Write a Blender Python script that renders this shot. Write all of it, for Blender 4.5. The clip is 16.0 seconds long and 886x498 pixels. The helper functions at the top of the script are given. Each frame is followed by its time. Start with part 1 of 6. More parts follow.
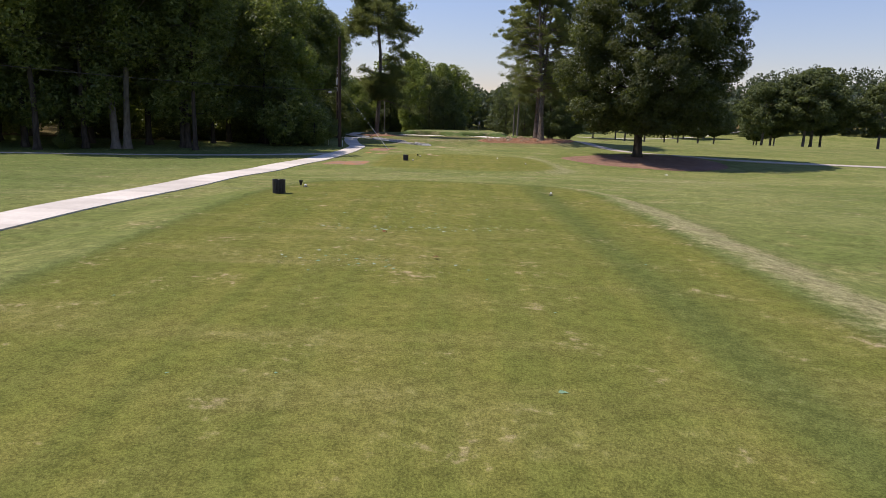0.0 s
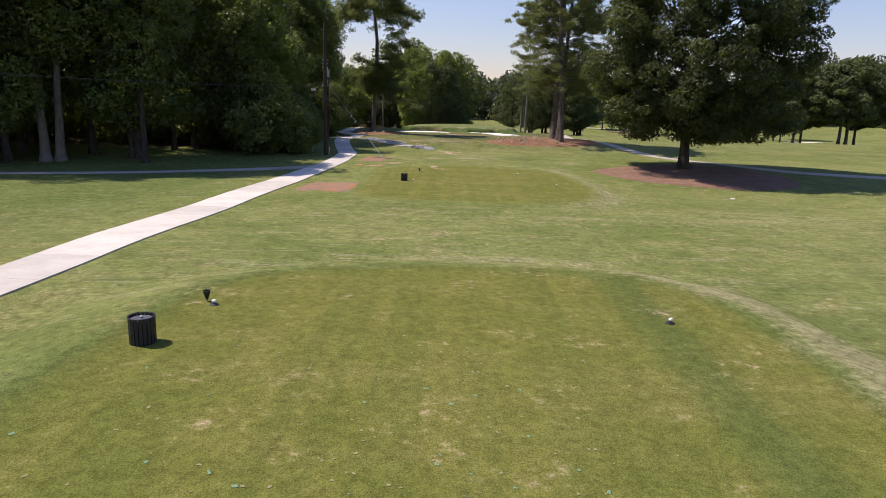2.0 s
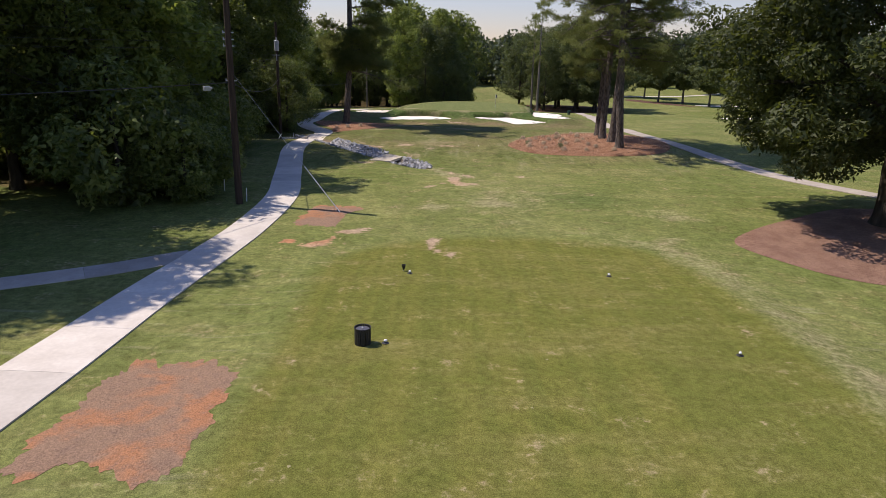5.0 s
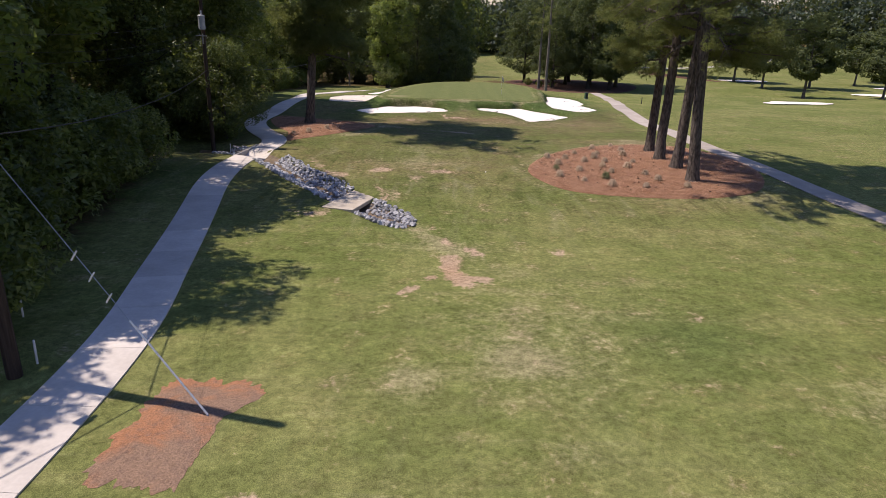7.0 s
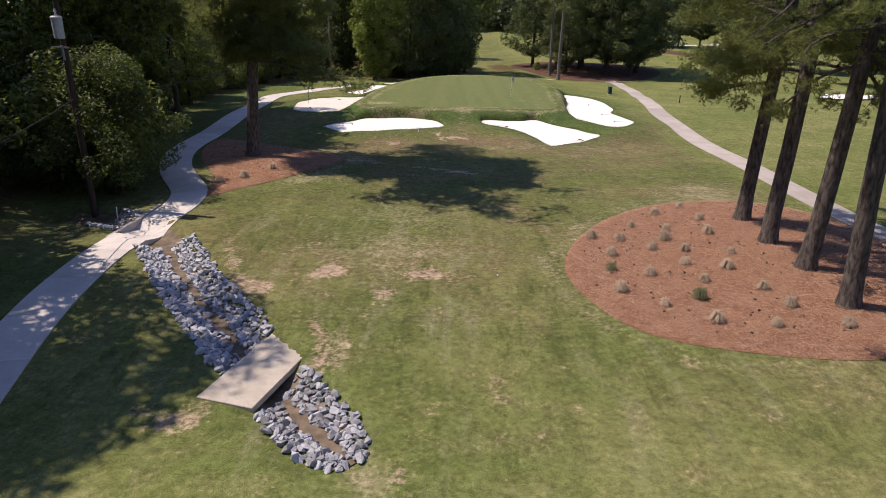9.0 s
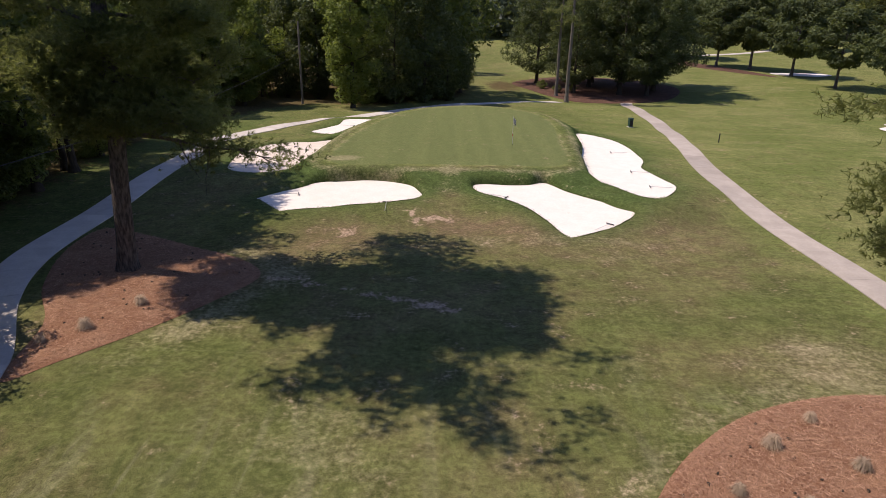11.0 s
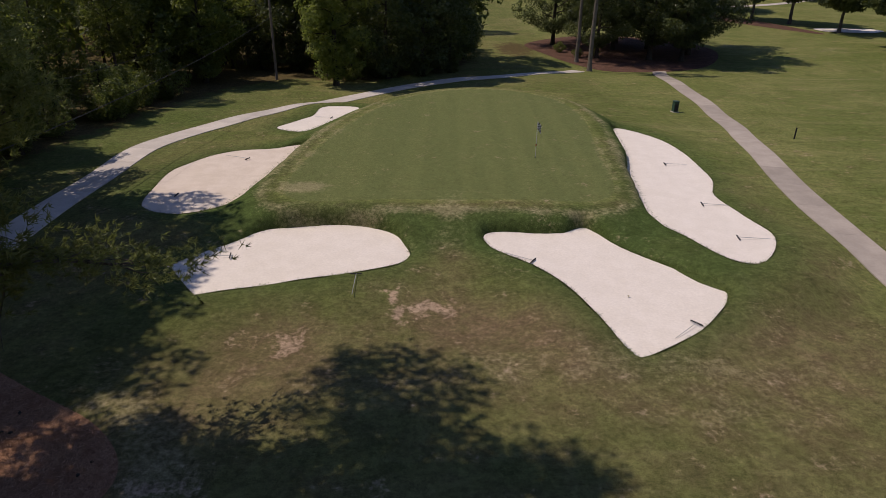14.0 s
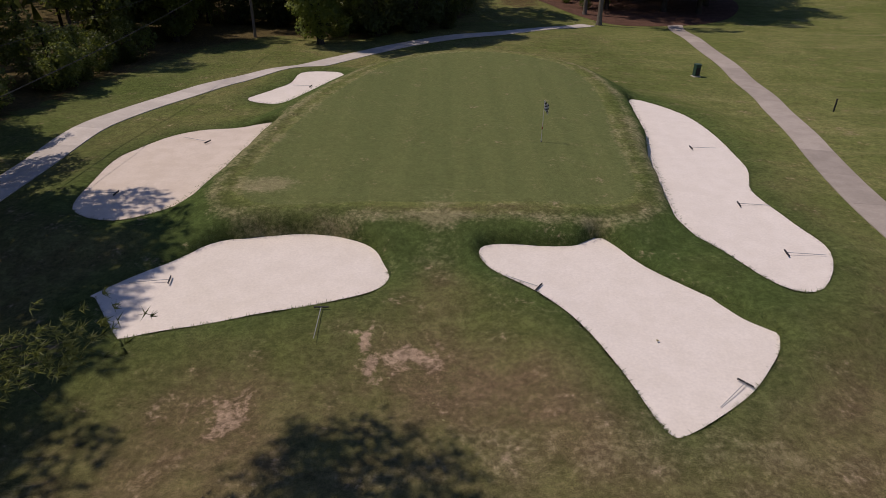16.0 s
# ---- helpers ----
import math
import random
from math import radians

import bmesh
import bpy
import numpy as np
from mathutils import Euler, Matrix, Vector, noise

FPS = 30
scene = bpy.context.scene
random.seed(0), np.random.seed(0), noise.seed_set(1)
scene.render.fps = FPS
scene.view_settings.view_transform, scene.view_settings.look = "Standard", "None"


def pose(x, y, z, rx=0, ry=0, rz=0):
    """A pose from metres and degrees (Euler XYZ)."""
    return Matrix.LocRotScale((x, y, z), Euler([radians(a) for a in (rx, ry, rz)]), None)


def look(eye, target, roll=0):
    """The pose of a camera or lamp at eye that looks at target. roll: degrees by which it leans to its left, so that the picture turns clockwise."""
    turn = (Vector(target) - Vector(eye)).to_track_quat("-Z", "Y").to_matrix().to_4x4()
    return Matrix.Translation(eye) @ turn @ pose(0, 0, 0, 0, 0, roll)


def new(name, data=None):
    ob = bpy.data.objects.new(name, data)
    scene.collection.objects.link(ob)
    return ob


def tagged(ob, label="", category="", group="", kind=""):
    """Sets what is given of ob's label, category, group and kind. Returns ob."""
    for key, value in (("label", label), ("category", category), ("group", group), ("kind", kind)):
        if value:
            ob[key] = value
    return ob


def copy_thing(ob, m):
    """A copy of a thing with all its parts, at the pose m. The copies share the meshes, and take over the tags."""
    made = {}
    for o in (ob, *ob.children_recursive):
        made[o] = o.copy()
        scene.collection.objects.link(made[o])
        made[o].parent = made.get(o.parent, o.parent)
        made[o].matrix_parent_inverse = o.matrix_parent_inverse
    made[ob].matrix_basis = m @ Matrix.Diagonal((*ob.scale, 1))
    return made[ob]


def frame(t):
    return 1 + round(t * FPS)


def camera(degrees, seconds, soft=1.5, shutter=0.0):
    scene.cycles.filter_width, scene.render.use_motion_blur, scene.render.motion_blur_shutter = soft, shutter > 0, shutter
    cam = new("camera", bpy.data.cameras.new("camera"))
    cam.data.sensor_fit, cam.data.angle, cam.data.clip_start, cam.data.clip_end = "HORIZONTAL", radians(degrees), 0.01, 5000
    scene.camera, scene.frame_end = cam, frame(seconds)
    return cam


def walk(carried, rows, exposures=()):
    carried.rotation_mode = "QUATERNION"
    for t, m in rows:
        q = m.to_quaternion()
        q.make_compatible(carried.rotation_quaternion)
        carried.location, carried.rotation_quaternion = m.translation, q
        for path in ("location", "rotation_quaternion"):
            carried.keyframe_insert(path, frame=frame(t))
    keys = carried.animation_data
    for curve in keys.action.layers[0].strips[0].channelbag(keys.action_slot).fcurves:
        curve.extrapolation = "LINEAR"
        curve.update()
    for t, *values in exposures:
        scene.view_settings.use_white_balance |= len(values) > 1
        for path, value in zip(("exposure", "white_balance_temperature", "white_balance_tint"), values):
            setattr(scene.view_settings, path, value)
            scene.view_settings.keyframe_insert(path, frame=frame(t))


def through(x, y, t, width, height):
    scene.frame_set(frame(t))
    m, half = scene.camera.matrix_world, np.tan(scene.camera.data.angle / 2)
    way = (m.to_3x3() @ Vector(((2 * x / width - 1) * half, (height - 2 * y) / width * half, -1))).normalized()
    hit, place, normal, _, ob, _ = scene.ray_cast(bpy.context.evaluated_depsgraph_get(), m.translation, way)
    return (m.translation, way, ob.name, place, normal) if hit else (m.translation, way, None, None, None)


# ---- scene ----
cam = camera(68.9, 16.0, .85)
PATH = [
    (0, (0.133, 0.588, 3.928), (0.163, 20.188, -0.042), 1.8),
    (0.5, (0.16, 3.239, 4.291), (0.14, 22.829, 0.27), 1.8),
    (1, (0.149, 6.394, 4.671), (0.182, 25.954, 0.531), 2.0),
    (1.5, (-0.105, 9.734, 5.064), (-0.061, 29.274, 0.804), 1.9),
    (2, (-0.536, 13.412, 5.49), (-0.509, 32.932, 1.11), 1.9),
    (2.5, (-0.765, 17.442, 5.91), (-0.726, 36.922, 1.36), 1.9),
    (3, (-0.947, 22.115, 6.244), (-0.905, 41.555, 1.544), 1.7),
    (3.5, (-1.088, 26.948, 6.58), (-1.043, 46.348, 1.73), 1.7),
    (4, (-1.173, 32.108, 6.983), (-1.135, 51.468, 1.952), 1.3),
    (6.5, (-1.387, 56.642, 9.23), (-1.067, 75.612, 2.895), 1.6),
    (7, (-0.978, 61.444, 9.56), (-0.664, 80.344, 3.005), 1.6),
    (7.5, (-0.73, 65.943, 9.908), (-0.411, 84.743, 3.082), 1.6),
    (8, (-0.667, 70.421, 10.289), (-0.361, 89.081, 3.093), 1.5),
    (8.5, (-0.497, 74.785, 10.689), (-0.208, 93.375, 3.323), 1.4),
    (9, (-0.229, 79.02, 11.131), (0.039, 97.62, 3.784), 1.3),
    (9.5, (0.121, 83.176, 11.654), (0.399, 101.776, 4.318), 1.3),
    (10, (0.659, 87.388, 12.071), (0.896, 106.018, 4.794), 1.3),
    (12.5, (1.726, 104.339, 12.917), (1.901, 122.769, 5.169), 0.9),
    (13, (1.723, 106.307, 13.09), (1.853, 124.617, 5.041), 0.9),
    (13.5, (1.753, 108.084, 13.229), (1.859, 126.264, 4.899), 0.8),
    (14, (1.817, 109.874, 13.333), (1.879, 127.884, 4.622), 0.8),
    (14.5, (1.892, 111.584, 13.37), (1.94, 129.414, 4.3), 0.8),
    (15, (2.034, 113.26, 13.387), (2.088, 130.92, 3.986), 0.8),
    (15.5, (2.174, 114.709, 13.415), (2.226, 132.129, 3.594), 0.8),
    (16, (2.346, 115.863, 13.424), (2.402, 133.133, 3.333), 0.8),
]
walk(cam, [(t, look(eye, target, roll)) for t, eye, target, roll in PATH],
     exposures=[(0.0, 0.18, 6780, 17), (0.7, 0.27, 6780, 18), (2.5, 0.27, 6780, 18), (4.0, 0.16, 6780, 18), (6.5, 0.15, 6780, 21), (10.0, 0.13, 6830, 23), (12.5, -0.43, 7080, 21), (16.0, -0.84, 6980, 23)])

# ---- sky and sun ----
SUN_UP, SUN_TO = radians(57.5), Vector((-.968, .25))
sun = new("sun", bpy.data.lights.new("sun", "SUN"))
sun.data.energy, sun.data.angle, sun.data.color = 5.0, radians(.55), (1, .94, .84)
sun_way = Vector((SUN_TO.x * math.cos(SUN_UP), SUN_TO.y * math.cos(SUN_UP), math.sin(SUN_UP)))
sun.matrix_world = look((0, 0, 60), Vector((0, 0, 60)) - sun_way)
world = bpy.data.worlds.new("sky")
scene.world = world
world.use_nodes = True
sky = world.node_tree.nodes.new("ShaderNodeTexSky")
sky.sky_type, sky.sun_disc = "NISHITA", False
sky.sun_elevation, sky.sun_rotation = SUN_UP, math.atan2(SUN_TO.x, SUN_TO.y)
sky.air_density, sky.dust_density, sky.ozone_density = 1.6, .1, 6.0
world.node_tree.nodes["Background"].inputs["Strength"].default_value = .096
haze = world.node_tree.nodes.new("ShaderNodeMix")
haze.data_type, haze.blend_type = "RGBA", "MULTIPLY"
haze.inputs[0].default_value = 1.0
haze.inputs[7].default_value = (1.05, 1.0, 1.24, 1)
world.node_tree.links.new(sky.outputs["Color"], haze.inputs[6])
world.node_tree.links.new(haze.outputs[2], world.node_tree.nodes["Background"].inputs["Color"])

# ---- materials ----
def material(name, rough=.85, spec=.25):
    m = bpy.data.materials.new(name)
    m.use_nodes = True
    b = m.node_tree.nodes["Principled BSDF"]
    b.inputs["Roughness"].default_value = rough
    b.inputs["Specular IOR Level"].default_value = spec
    return m, m.node_tree, b


def place_node(t, sx=1.0, sy=1.0, sz=1.0, own=False):
    """Coordinates in metres: the world's, or the object's own."""
    src = t.nodes.new("ShaderNodeTexCoord").outputs["Object"] if own else t.nodes.new("ShaderNodeNewGeometry").outputs["Position"]
    if (sx, sy, sz) == (1, 1, 1):
        return src
    m = t.nodes.new("ShaderNodeMapping")
    m.inputs["Scale"].default_value = (sx, sy, sz)
    t.links.new(src, m.inputs["Vector"])
    return m.outputs["Vector"]


def grain(t, where, scale, detail=3.0, rough=.55, warp=0.0):
    n = t.nodes.new("ShaderNodeTexNoise")
    n.inputs["Scale"].default_value, n.inputs["Detail"].default_value = scale, detail
    n.inputs["Roughness"].default_value, n.inputs["Distortion"].default_value = rough, warp
    t.links.new(where, n.inputs["Vector"])
    return n.outputs["Fac"]


def feed(t, socket, v):
    if isinstance(v, (int, float)):
        socket.default_value = v
    elif isinstance(v, tuple):
        socket.default_value = (*v, 1) if len(v) == 3 else v
    else:
        t.links.new(v, socket)


def blend(t, fac, a, b, how="MIX"):
    n = t.nodes.new("ShaderNodeMix")
    n.data_type, n.blend_type = "RGBA", how
    feed(t, n.inputs["Factor"], fac)
    feed(t, n.inputs["A"], a)
    feed(t, n.inputs["B"], b)
    return n.outputs["Result"]


def span(t, v, lo, hi, a=0.0, b=1.0):
    n = t.nodes.new("ShaderNodeMapRange")
    n.interpolation_type = "SMOOTHSTEP"
    for key, value in (("Value", v), ("From Min", lo), ("From Max", hi), ("To Min", a), ("To Max", b)):
        feed(t, n.inputs[key], value)
    return n.outputs["Result"]


def calc(t, how, a, b=0.0):
    n = t.nodes.new("ShaderNodeMath")
    n.operation = how
    feed(t, n.inputs[0], a)
    feed(t, n.inputs[1], b)
    return n.outputs["Value"]


def relief(t, bsdf, height, strength=.4, distance=.02):
    n = t.nodes.new("ShaderNodeBump")
    n.inputs["Strength"].default_value, n.inputs["Distance"].default_value = strength, distance
    t.links.new(height, n.inputs["Height"])
    t.links.new(n.outputs["Normal"], bsdf.inputs["Normal"])


def layer(t, name):
    n = t.nodes.new("ShaderNodeAttribute")
    n.attribute_type, n.attribute_name = "GEOMETRY", name
    return n.outputs["Fac"]


def each(t, island=False):
    """A number of its own for every object, or for every loose piece of a mesh."""
    if island:
        return t.nodes.new("ShaderNodeNewGeometry").outputs["Random Per Island"]
    return t.nodes.new("ShaderNodeObjectInfo").outputs["Random"]


def plain_mat(name, a, b, scale=6.0, rough=.8, spec=.25, bump=.2, metal=0.0, vary=0.0, own=True, stretch=(1, 1, 1), depth=.01):
    """Two tones in a coarse and a fine noise, with a fine relief."""
    m, t, s = material(name, rough, spec)
    p = place_node(t, *stretch, own=own)
    big, fine = grain(t, p, scale, 4), grain(t, p, scale * 9, 3)
    c = blend(t, span(t, big, .3, .7), a, b)
    c = blend(t, calc(t, "MULTIPLY", fine, .5), c, tuple(x * .55 for x in a))
    if vary:
        v = span(t, each(t), 0, 1, 1 - vary, 1 + vary)
        c = blend(t, 1.0, c, v, "MULTIPLY")
    t.links.new(c, s.inputs["Base Color"])
    s.inputs["Metallic"].default_value = metal
    relief(t, s, calc(t, "ADD", big, fine), bump, depth)
    return m


def leaf_mat(name, a, b, through=.35, rough=.55, glow=(.30, .36, .04)):
    m, t, s = material(name, rough, .3)
    p = place_node(t)
    r = each(t, True)
    c = blend(t, r, a, b)
    c = blend(t, span(t, grain(t, p, .35, 2), .35, .7), c, tuple(x * .62 for x in a))
    t.links.new(c, s.inputs["Base Color"])
    thin = t.nodes.new("ShaderNodeBsdfTranslucent")
    t.links.new(blend(t, .45, c, glow), thin.inputs["Color"])
    mix = t.nodes.new("ShaderNodeMixShader")
    mix.inputs[0].default_value = through
    t.links.new(s.outputs[0], mix.inputs[1])
    t.links.new(thin.outputs[0], mix.inputs[2])
    t.links.new(mix.outputs[0], t.nodes["Material Output"].inputs["Surface"])
    return m


def turf_mat():
    m, t, s = material("turf", .95, .03)
    p = place_node(t)
    streak = grain(t, place_node(t, .22, 1.3, 1), .55, 5, .6, .4)
    patch, mottle = grain(t, p, .09, 4, .6), grain(t, p, .8, 5, .62)
    tuft, blade, fleck = grain(t, p, 5.5, 4, .65), grain(t, p, 34, 3, .7), grain(t, p, 130, 2, .7)
    c = blend(t, span(t, patch, .36, .64), (.130, .157, .045), (.184, .198, .068))
    c = blend(t, span(t, streak, .45, .75, 0, .5), c, (.235, .225, .092))
    c = blend(t, span(t, mottle, .48, .72, 0, .55), c, (.195, .178, .066))
    c = blend(t, span(t, grain(t, p, .28, 5, .65, .6), .42, .62, 0, .38), c, (.092, .118, .032))
    c = blend(t, calc(t, "MULTIPLY", layer(t, "coarse"), span(t, mottle, .3, .75, .45, 1.0)), c, blend(t, span(t, patch, .4, .62), (.080, .090, .032), (.132, .105, .053)))
    rows = grain(t, place_node(t, .95, .17, 1), 1.0, 5, .65, .9)
    along = layer(t, "mown")
    c = blend(t, calc(t, "MULTIPLY", along, span(t, rows, .50, .68, 0, .45)), c, (.235, .225, .130))
    c = blend(t, calc(t, "MULTIPLY", along, span(t, rows, .32, .47, .85, 0)), c, (.076, .092, .028))
    dash = grain(t, place_node(t, .45, 3.4, 1), .8, 5, .62, .5)
    c = blend(t, calc(t, "MULTIPLY", layer(t, "dry"), span(t, dash, .56, .70, 0, .6)), c, (.255, .245, .135))
    c = blend(t, calc(t, "MULTIPLY", layer(t, "brown"), span(t, calc(t, "ADD", mottle, calc(t, "MULTIPLY", tuft, .5)), .45, 1.0, .45, 1.0)), c, (.180, .122, .076))
    lush = layer(t, "lush")
    c = blend(t, calc(t, "MULTIPLY", lush, .8), c, (.058, .096, .027))
    tee = blend(t, span(t, mottle, .3, .7), (0.128, 0.138, 0.031), (0.161, 0.158, 0.041))
    lane = grain(t, place_node(t, 1.7, .03, 1), 1.0, 2)
    tee = blend(t, span(t, lane, .40, .60, .0, .45), tee, (.100, .118, .028))
    tee = blend(t, span(t, streak, .45, .7, 0, .4), tee, (0.198, 0.175, 0.060))
    tee = blend(t, calc(t, "MULTIPLY", lush, .75), tee, (.082, .106, .030))
    c = blend(t, layer(t, "tee"), c, tee)
    stripes = grain(t, place_node(t, .75, .02, 1), 1.0, 1)
    green = blend(t, span(t, stripes, .42, .58), (.126, .150, .056), (.138, .161, .060))
    green = blend(t, span(t, mottle, .35, .8, 0, .5), green, (.142, .155, .058))
    c = blend(t, span(t, layer(t, "green"), .4, .6), c, green)
    # thin, dry and worn turf
    wear = calc(t, "ADD", layer(t, "wear"), span(t, calc(t, "ADD", calc(t, "ADD", calc(t, "MULTIPLY", streak, .5), calc(t, "MULTIPLY", mottle, .5)), calc(t, "MULTIPLY", tuft, .6)), .5, 1.1, -.4, .4))
    c = blend(t, span(t, wear, .1, .9, 0, .7), c, blend(t, tuft, (.23, .205, .105), (.33, .30, .175)))
    bare = calc(t, "ADD", layer(t, "bare"), span(t, calc(t, "ADD", mottle, calc(t, "MULTIPLY", tuft, .7)), .4, 1.3, -.6, .6))
    c = blend(t, span(t, bare, .25, .75, 0, .9), c, blend(t, mottle, (0.300, 0.208, 0.140), (0.440, 0.335, 0.235)))
    c = blend(t, calc(t, "MULTIPLY", layer(t, "clay"), span(t, bare, .35, .65, 0, .9)), c, (.38, .17, .085))
    litter = calc(t, "ADD", layer(t, "litter"), span(t, calc(t, "ADD", mottle, tuft), .6, 1.4, -.3, .3))
    c = blend(t, span(t, litter, .35, .7, 0, .85), c, blend(t, tuft, (0.055, 0.045, 0.022), (0.130, 0.085, 0.045)))
    clump = grain(t, p, 1.9, 6, .72)
    smooth = calc(t, "SUBTRACT", 1.0, calc(t, "MULTIPLY", calc(t, "MAXIMUM", layer(t, "tee"), layer(t, "green")), .75))
    c = blend(t, smooth, c, blend(t, 1.0, c, span(t, clump, .3, .7, .8, 1.2), "MULTIPLY"))
    dark = calc(t, "ADD", calc(t, "MULTIPLY", blade, .75), calc(t, "MULTIPLY", tuft, .45))
    c = blend(t, calc(t, "SUBTRACT", 1.0, calc(t, "MULTIPLY", calc(t, "MAXIMUM", calc(t, "MULTIPLY", layer(t, "tee"), .35), layer(t, "green")), .45)), c, blend(t, 1.0, c, span(t, dark, .35, .85, .46, 1.54), "MULTIPLY"))
    c = blend(t, 1.0, c, span(t, fleck, .25, .75, .72, 1.28), "MULTIPLY")
    t.links.new(c, s.inputs["Base Color"])
    relief(t, s, calc(t, "ADD", calc(t, "MULTIPLY", tuft, .8), blade), .7, .045)
    return m


TURF = turf_mat()
TAN_SAND = plain_mat("tan_sand", (.70, .61, .50), (.78, .69, .585), 1.3, .95, .1, .25, depth=.02, own=False)
SAND = plain_mat("white_sand", (.80, .74, .645), (.86, .80, .71), 1.3, .95, .1, .25, depth=.02, own=False)
CONCRETE = plain_mat("path_concrete", (.54, .495, .435), (.635, .59, .525), .9, .9, .2, .2, vary=.10, own=False)
TAN_CONCRETE = plain_mat("tan_concrete", (.375, .33, .275), (.46, .405, .34), .9, .9, .2, .2, vary=.10, own=False)
OLD_CONCRETE = plain_mat("old_concrete", (.36, .325, .28), (.46, .42, .37), .9, .95, .15, .3, vary=.12, own=False)
SLAB = plain_mat("bridge_concrete", (.42, .37, .29), (.53, .47, .38), 1.6, .9, .2, .25, own=False)
def fibre_mat(name, a, b, dark):
    m, t, s = material(name, .95, .1)
    src = t.nodes.new("ShaderNodeNewGeometry").outputs["Position"]
    fibres = []
    for turn in (20, 75, 130):
        n = t.nodes.new("ShaderNodeMapping")
        n.inputs["Rotation"].default_value, n.inputs["Scale"].default_value = (0, 0, radians(turn)), (75, 17, 10)
        t.links.new(src, n.inputs["Vector"])
        fibres.append(grain(t, n.outputs["Vector"], 1.0, 3, .6))
    top = calc(t, "MAXIMUM", calc(t, "MAXIMUM", fibres[0], fibres[1]), fibres[2])
    big = grain(t, src, 1.1, 4)
    c = blend(t, span(t, big, .35, .65), a, b)
    c = blend(t, span(t, top, .48, .66, .15, 1.0), dark, c)
    c = blend(t, span(t, grain(t, src, 7, 3, .7), .52, .66, 0, .6), c, dark)
    c = blend(t, span(t, grain(t, src, 14, 2), .64, .72, 0, .8), c, dark)
    t.links.new(c, s.inputs["Base Color"])
    relief(t, s, calc(t, "ADD", top, grain(t, src, 6, 4)), .7, .04)
    return m


STRAW = fibre_mat("pine_straw", (.33, .175, .10), (.43, .25, .15), (.13, .065, .04))
MULCH = fibre_mat("mulch", (.27, .155, .11), (.37, .225, .16), (.11, .065, .045))
STONE = plain_mat("grey_stone", (.27, .275, .285), (.46, .46, .455), 4.0, .8, .3, .5, vary=.35)
MUD = plain_mat("creek_mud", (.11, .08, .048), (.23, .17, .11), 2.5, .7, .3, .4, own=False, depth=.03)
PINE_BARK = plain_mat("pine_bark", (.075, .064, .057), (.26, .222, .192), 5.5, .95, .1, 1.0, own=True, stretch=(1.7, 1.7, .5), depth=.08)
BARK = plain_mat("grey_bark", (.042, .036, .028), (.090, .076, .060), 3.0, .95, .1, .8, own=True, stretch=(1.6, 1.6, .4), depth=.04)
PALE_BARK = plain_mat("pale_bark", (.13, .115, .095), (.22, .20, .165), 3.0, .9, .15, .6, own=True, stretch=(1.5, 1.5, .5), depth=.03)
POLE_WOOD = plain_mat("pole_wood", (.035, .025, .02), (.075, .055, .042), 4.0, .9, .15, .5, own=True, stretch=(3, 3, .2))
OLD_POLE = plain_mat("old_pole_wood", (.20, .17, .14), (.30, .26, .215), 4.0, .9, .15, .5, own=True, stretch=(3, 3, .2))
OAK_LEAF = leaf_mat("oak_leaf", (0.032, 0.047, 0.016), (0.086, 0.100, 0.034), .3, .6)
# darker copy of the mulch: deep shade under the trees put into its colour
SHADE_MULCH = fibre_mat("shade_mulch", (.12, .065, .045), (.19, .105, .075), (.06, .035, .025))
# wide tone range: the lightest leaves stand in for sunlit specks
WOOD_LEAF = leaf_mat("wood_leaf", (0.062, 0.095, 0.030), (0.260, 0.305, 0.092), .5, .42)
LIGHT_LEAF = leaf_mat("light_leaf", (0.150, 0.212, 0.050), (0.285, 0.325, 0.088), .55)
NEEDLE = leaf_mat("pine_needle", (0.115, 0.155, 0.056), (0.290, 0.310, 0.108), .5, .5, (.34, .38, .08))
FAR_NEEDLE = leaf_mat("far_needle", (0.060, 0.084, 0.034), (0.128, 0.150, 0.055), .25, .8)
# greyer and bluer green: distance haze put into the leaf colour
FAR_LEAF = leaf_mat("far_leaf", (0.044, 0.066, 0.040), (0.080, 0.104, 0.060), .2)
DRY_BLADE = leaf_mat("dry_blade", (.52, .40, .28), (.38, .28, .19), .2, .8, (.28, .22, .14))
WEED = leaf_mat("weed_leaf", (.055, .09, .022), (.11, .125, .04), .3)
BLACK = plain_mat("black_plastic", (.012, .012, .014), (.03, .03, .033), 8, .5, .4, .15)
WHITE = plain_mat("white_paint", (.74, .74, .72), (.82, .82, .80), 8, .5, .4, .05)
STEEL = plain_mat("galvanised_steel", (.42, .43, .44), (.56, .57, .58), 9, .45, .5, .1, .7)
GREY_BOX = plain_mat("grey_enamel", (.36, .38, .39), (.46, .47, .48), 5, .45, .4, .05)
GREEN_BOX = plain_mat("green_enamel", (.02, .06, .045), (.035, .085, .06), 6, .5, .4, .1)
WIRE = plain_mat("black_cable", (.02, .02, .02), (.05, .05, .05), 9, .6, .3, .05)
RED = plain_mat("red_band", (.30, .02, .02), (.40, .04, .03), 9, .6, .3, .05)
MINT = plain_mat("mint_divot_sand", (.22, .33, .24), (.36, .41, .31), 9, .95, .1, .4, own=False)
DIVOT = plain_mat("green_divot_sand", (.15, .26, .16), (.22, .34, .21), 20, .95, .1, .4, own=False)
PALE = plain_mat("pale_divot", (.24, .225, .10), (.34, .31, .17), 20, .95, .1, .4, own=False)
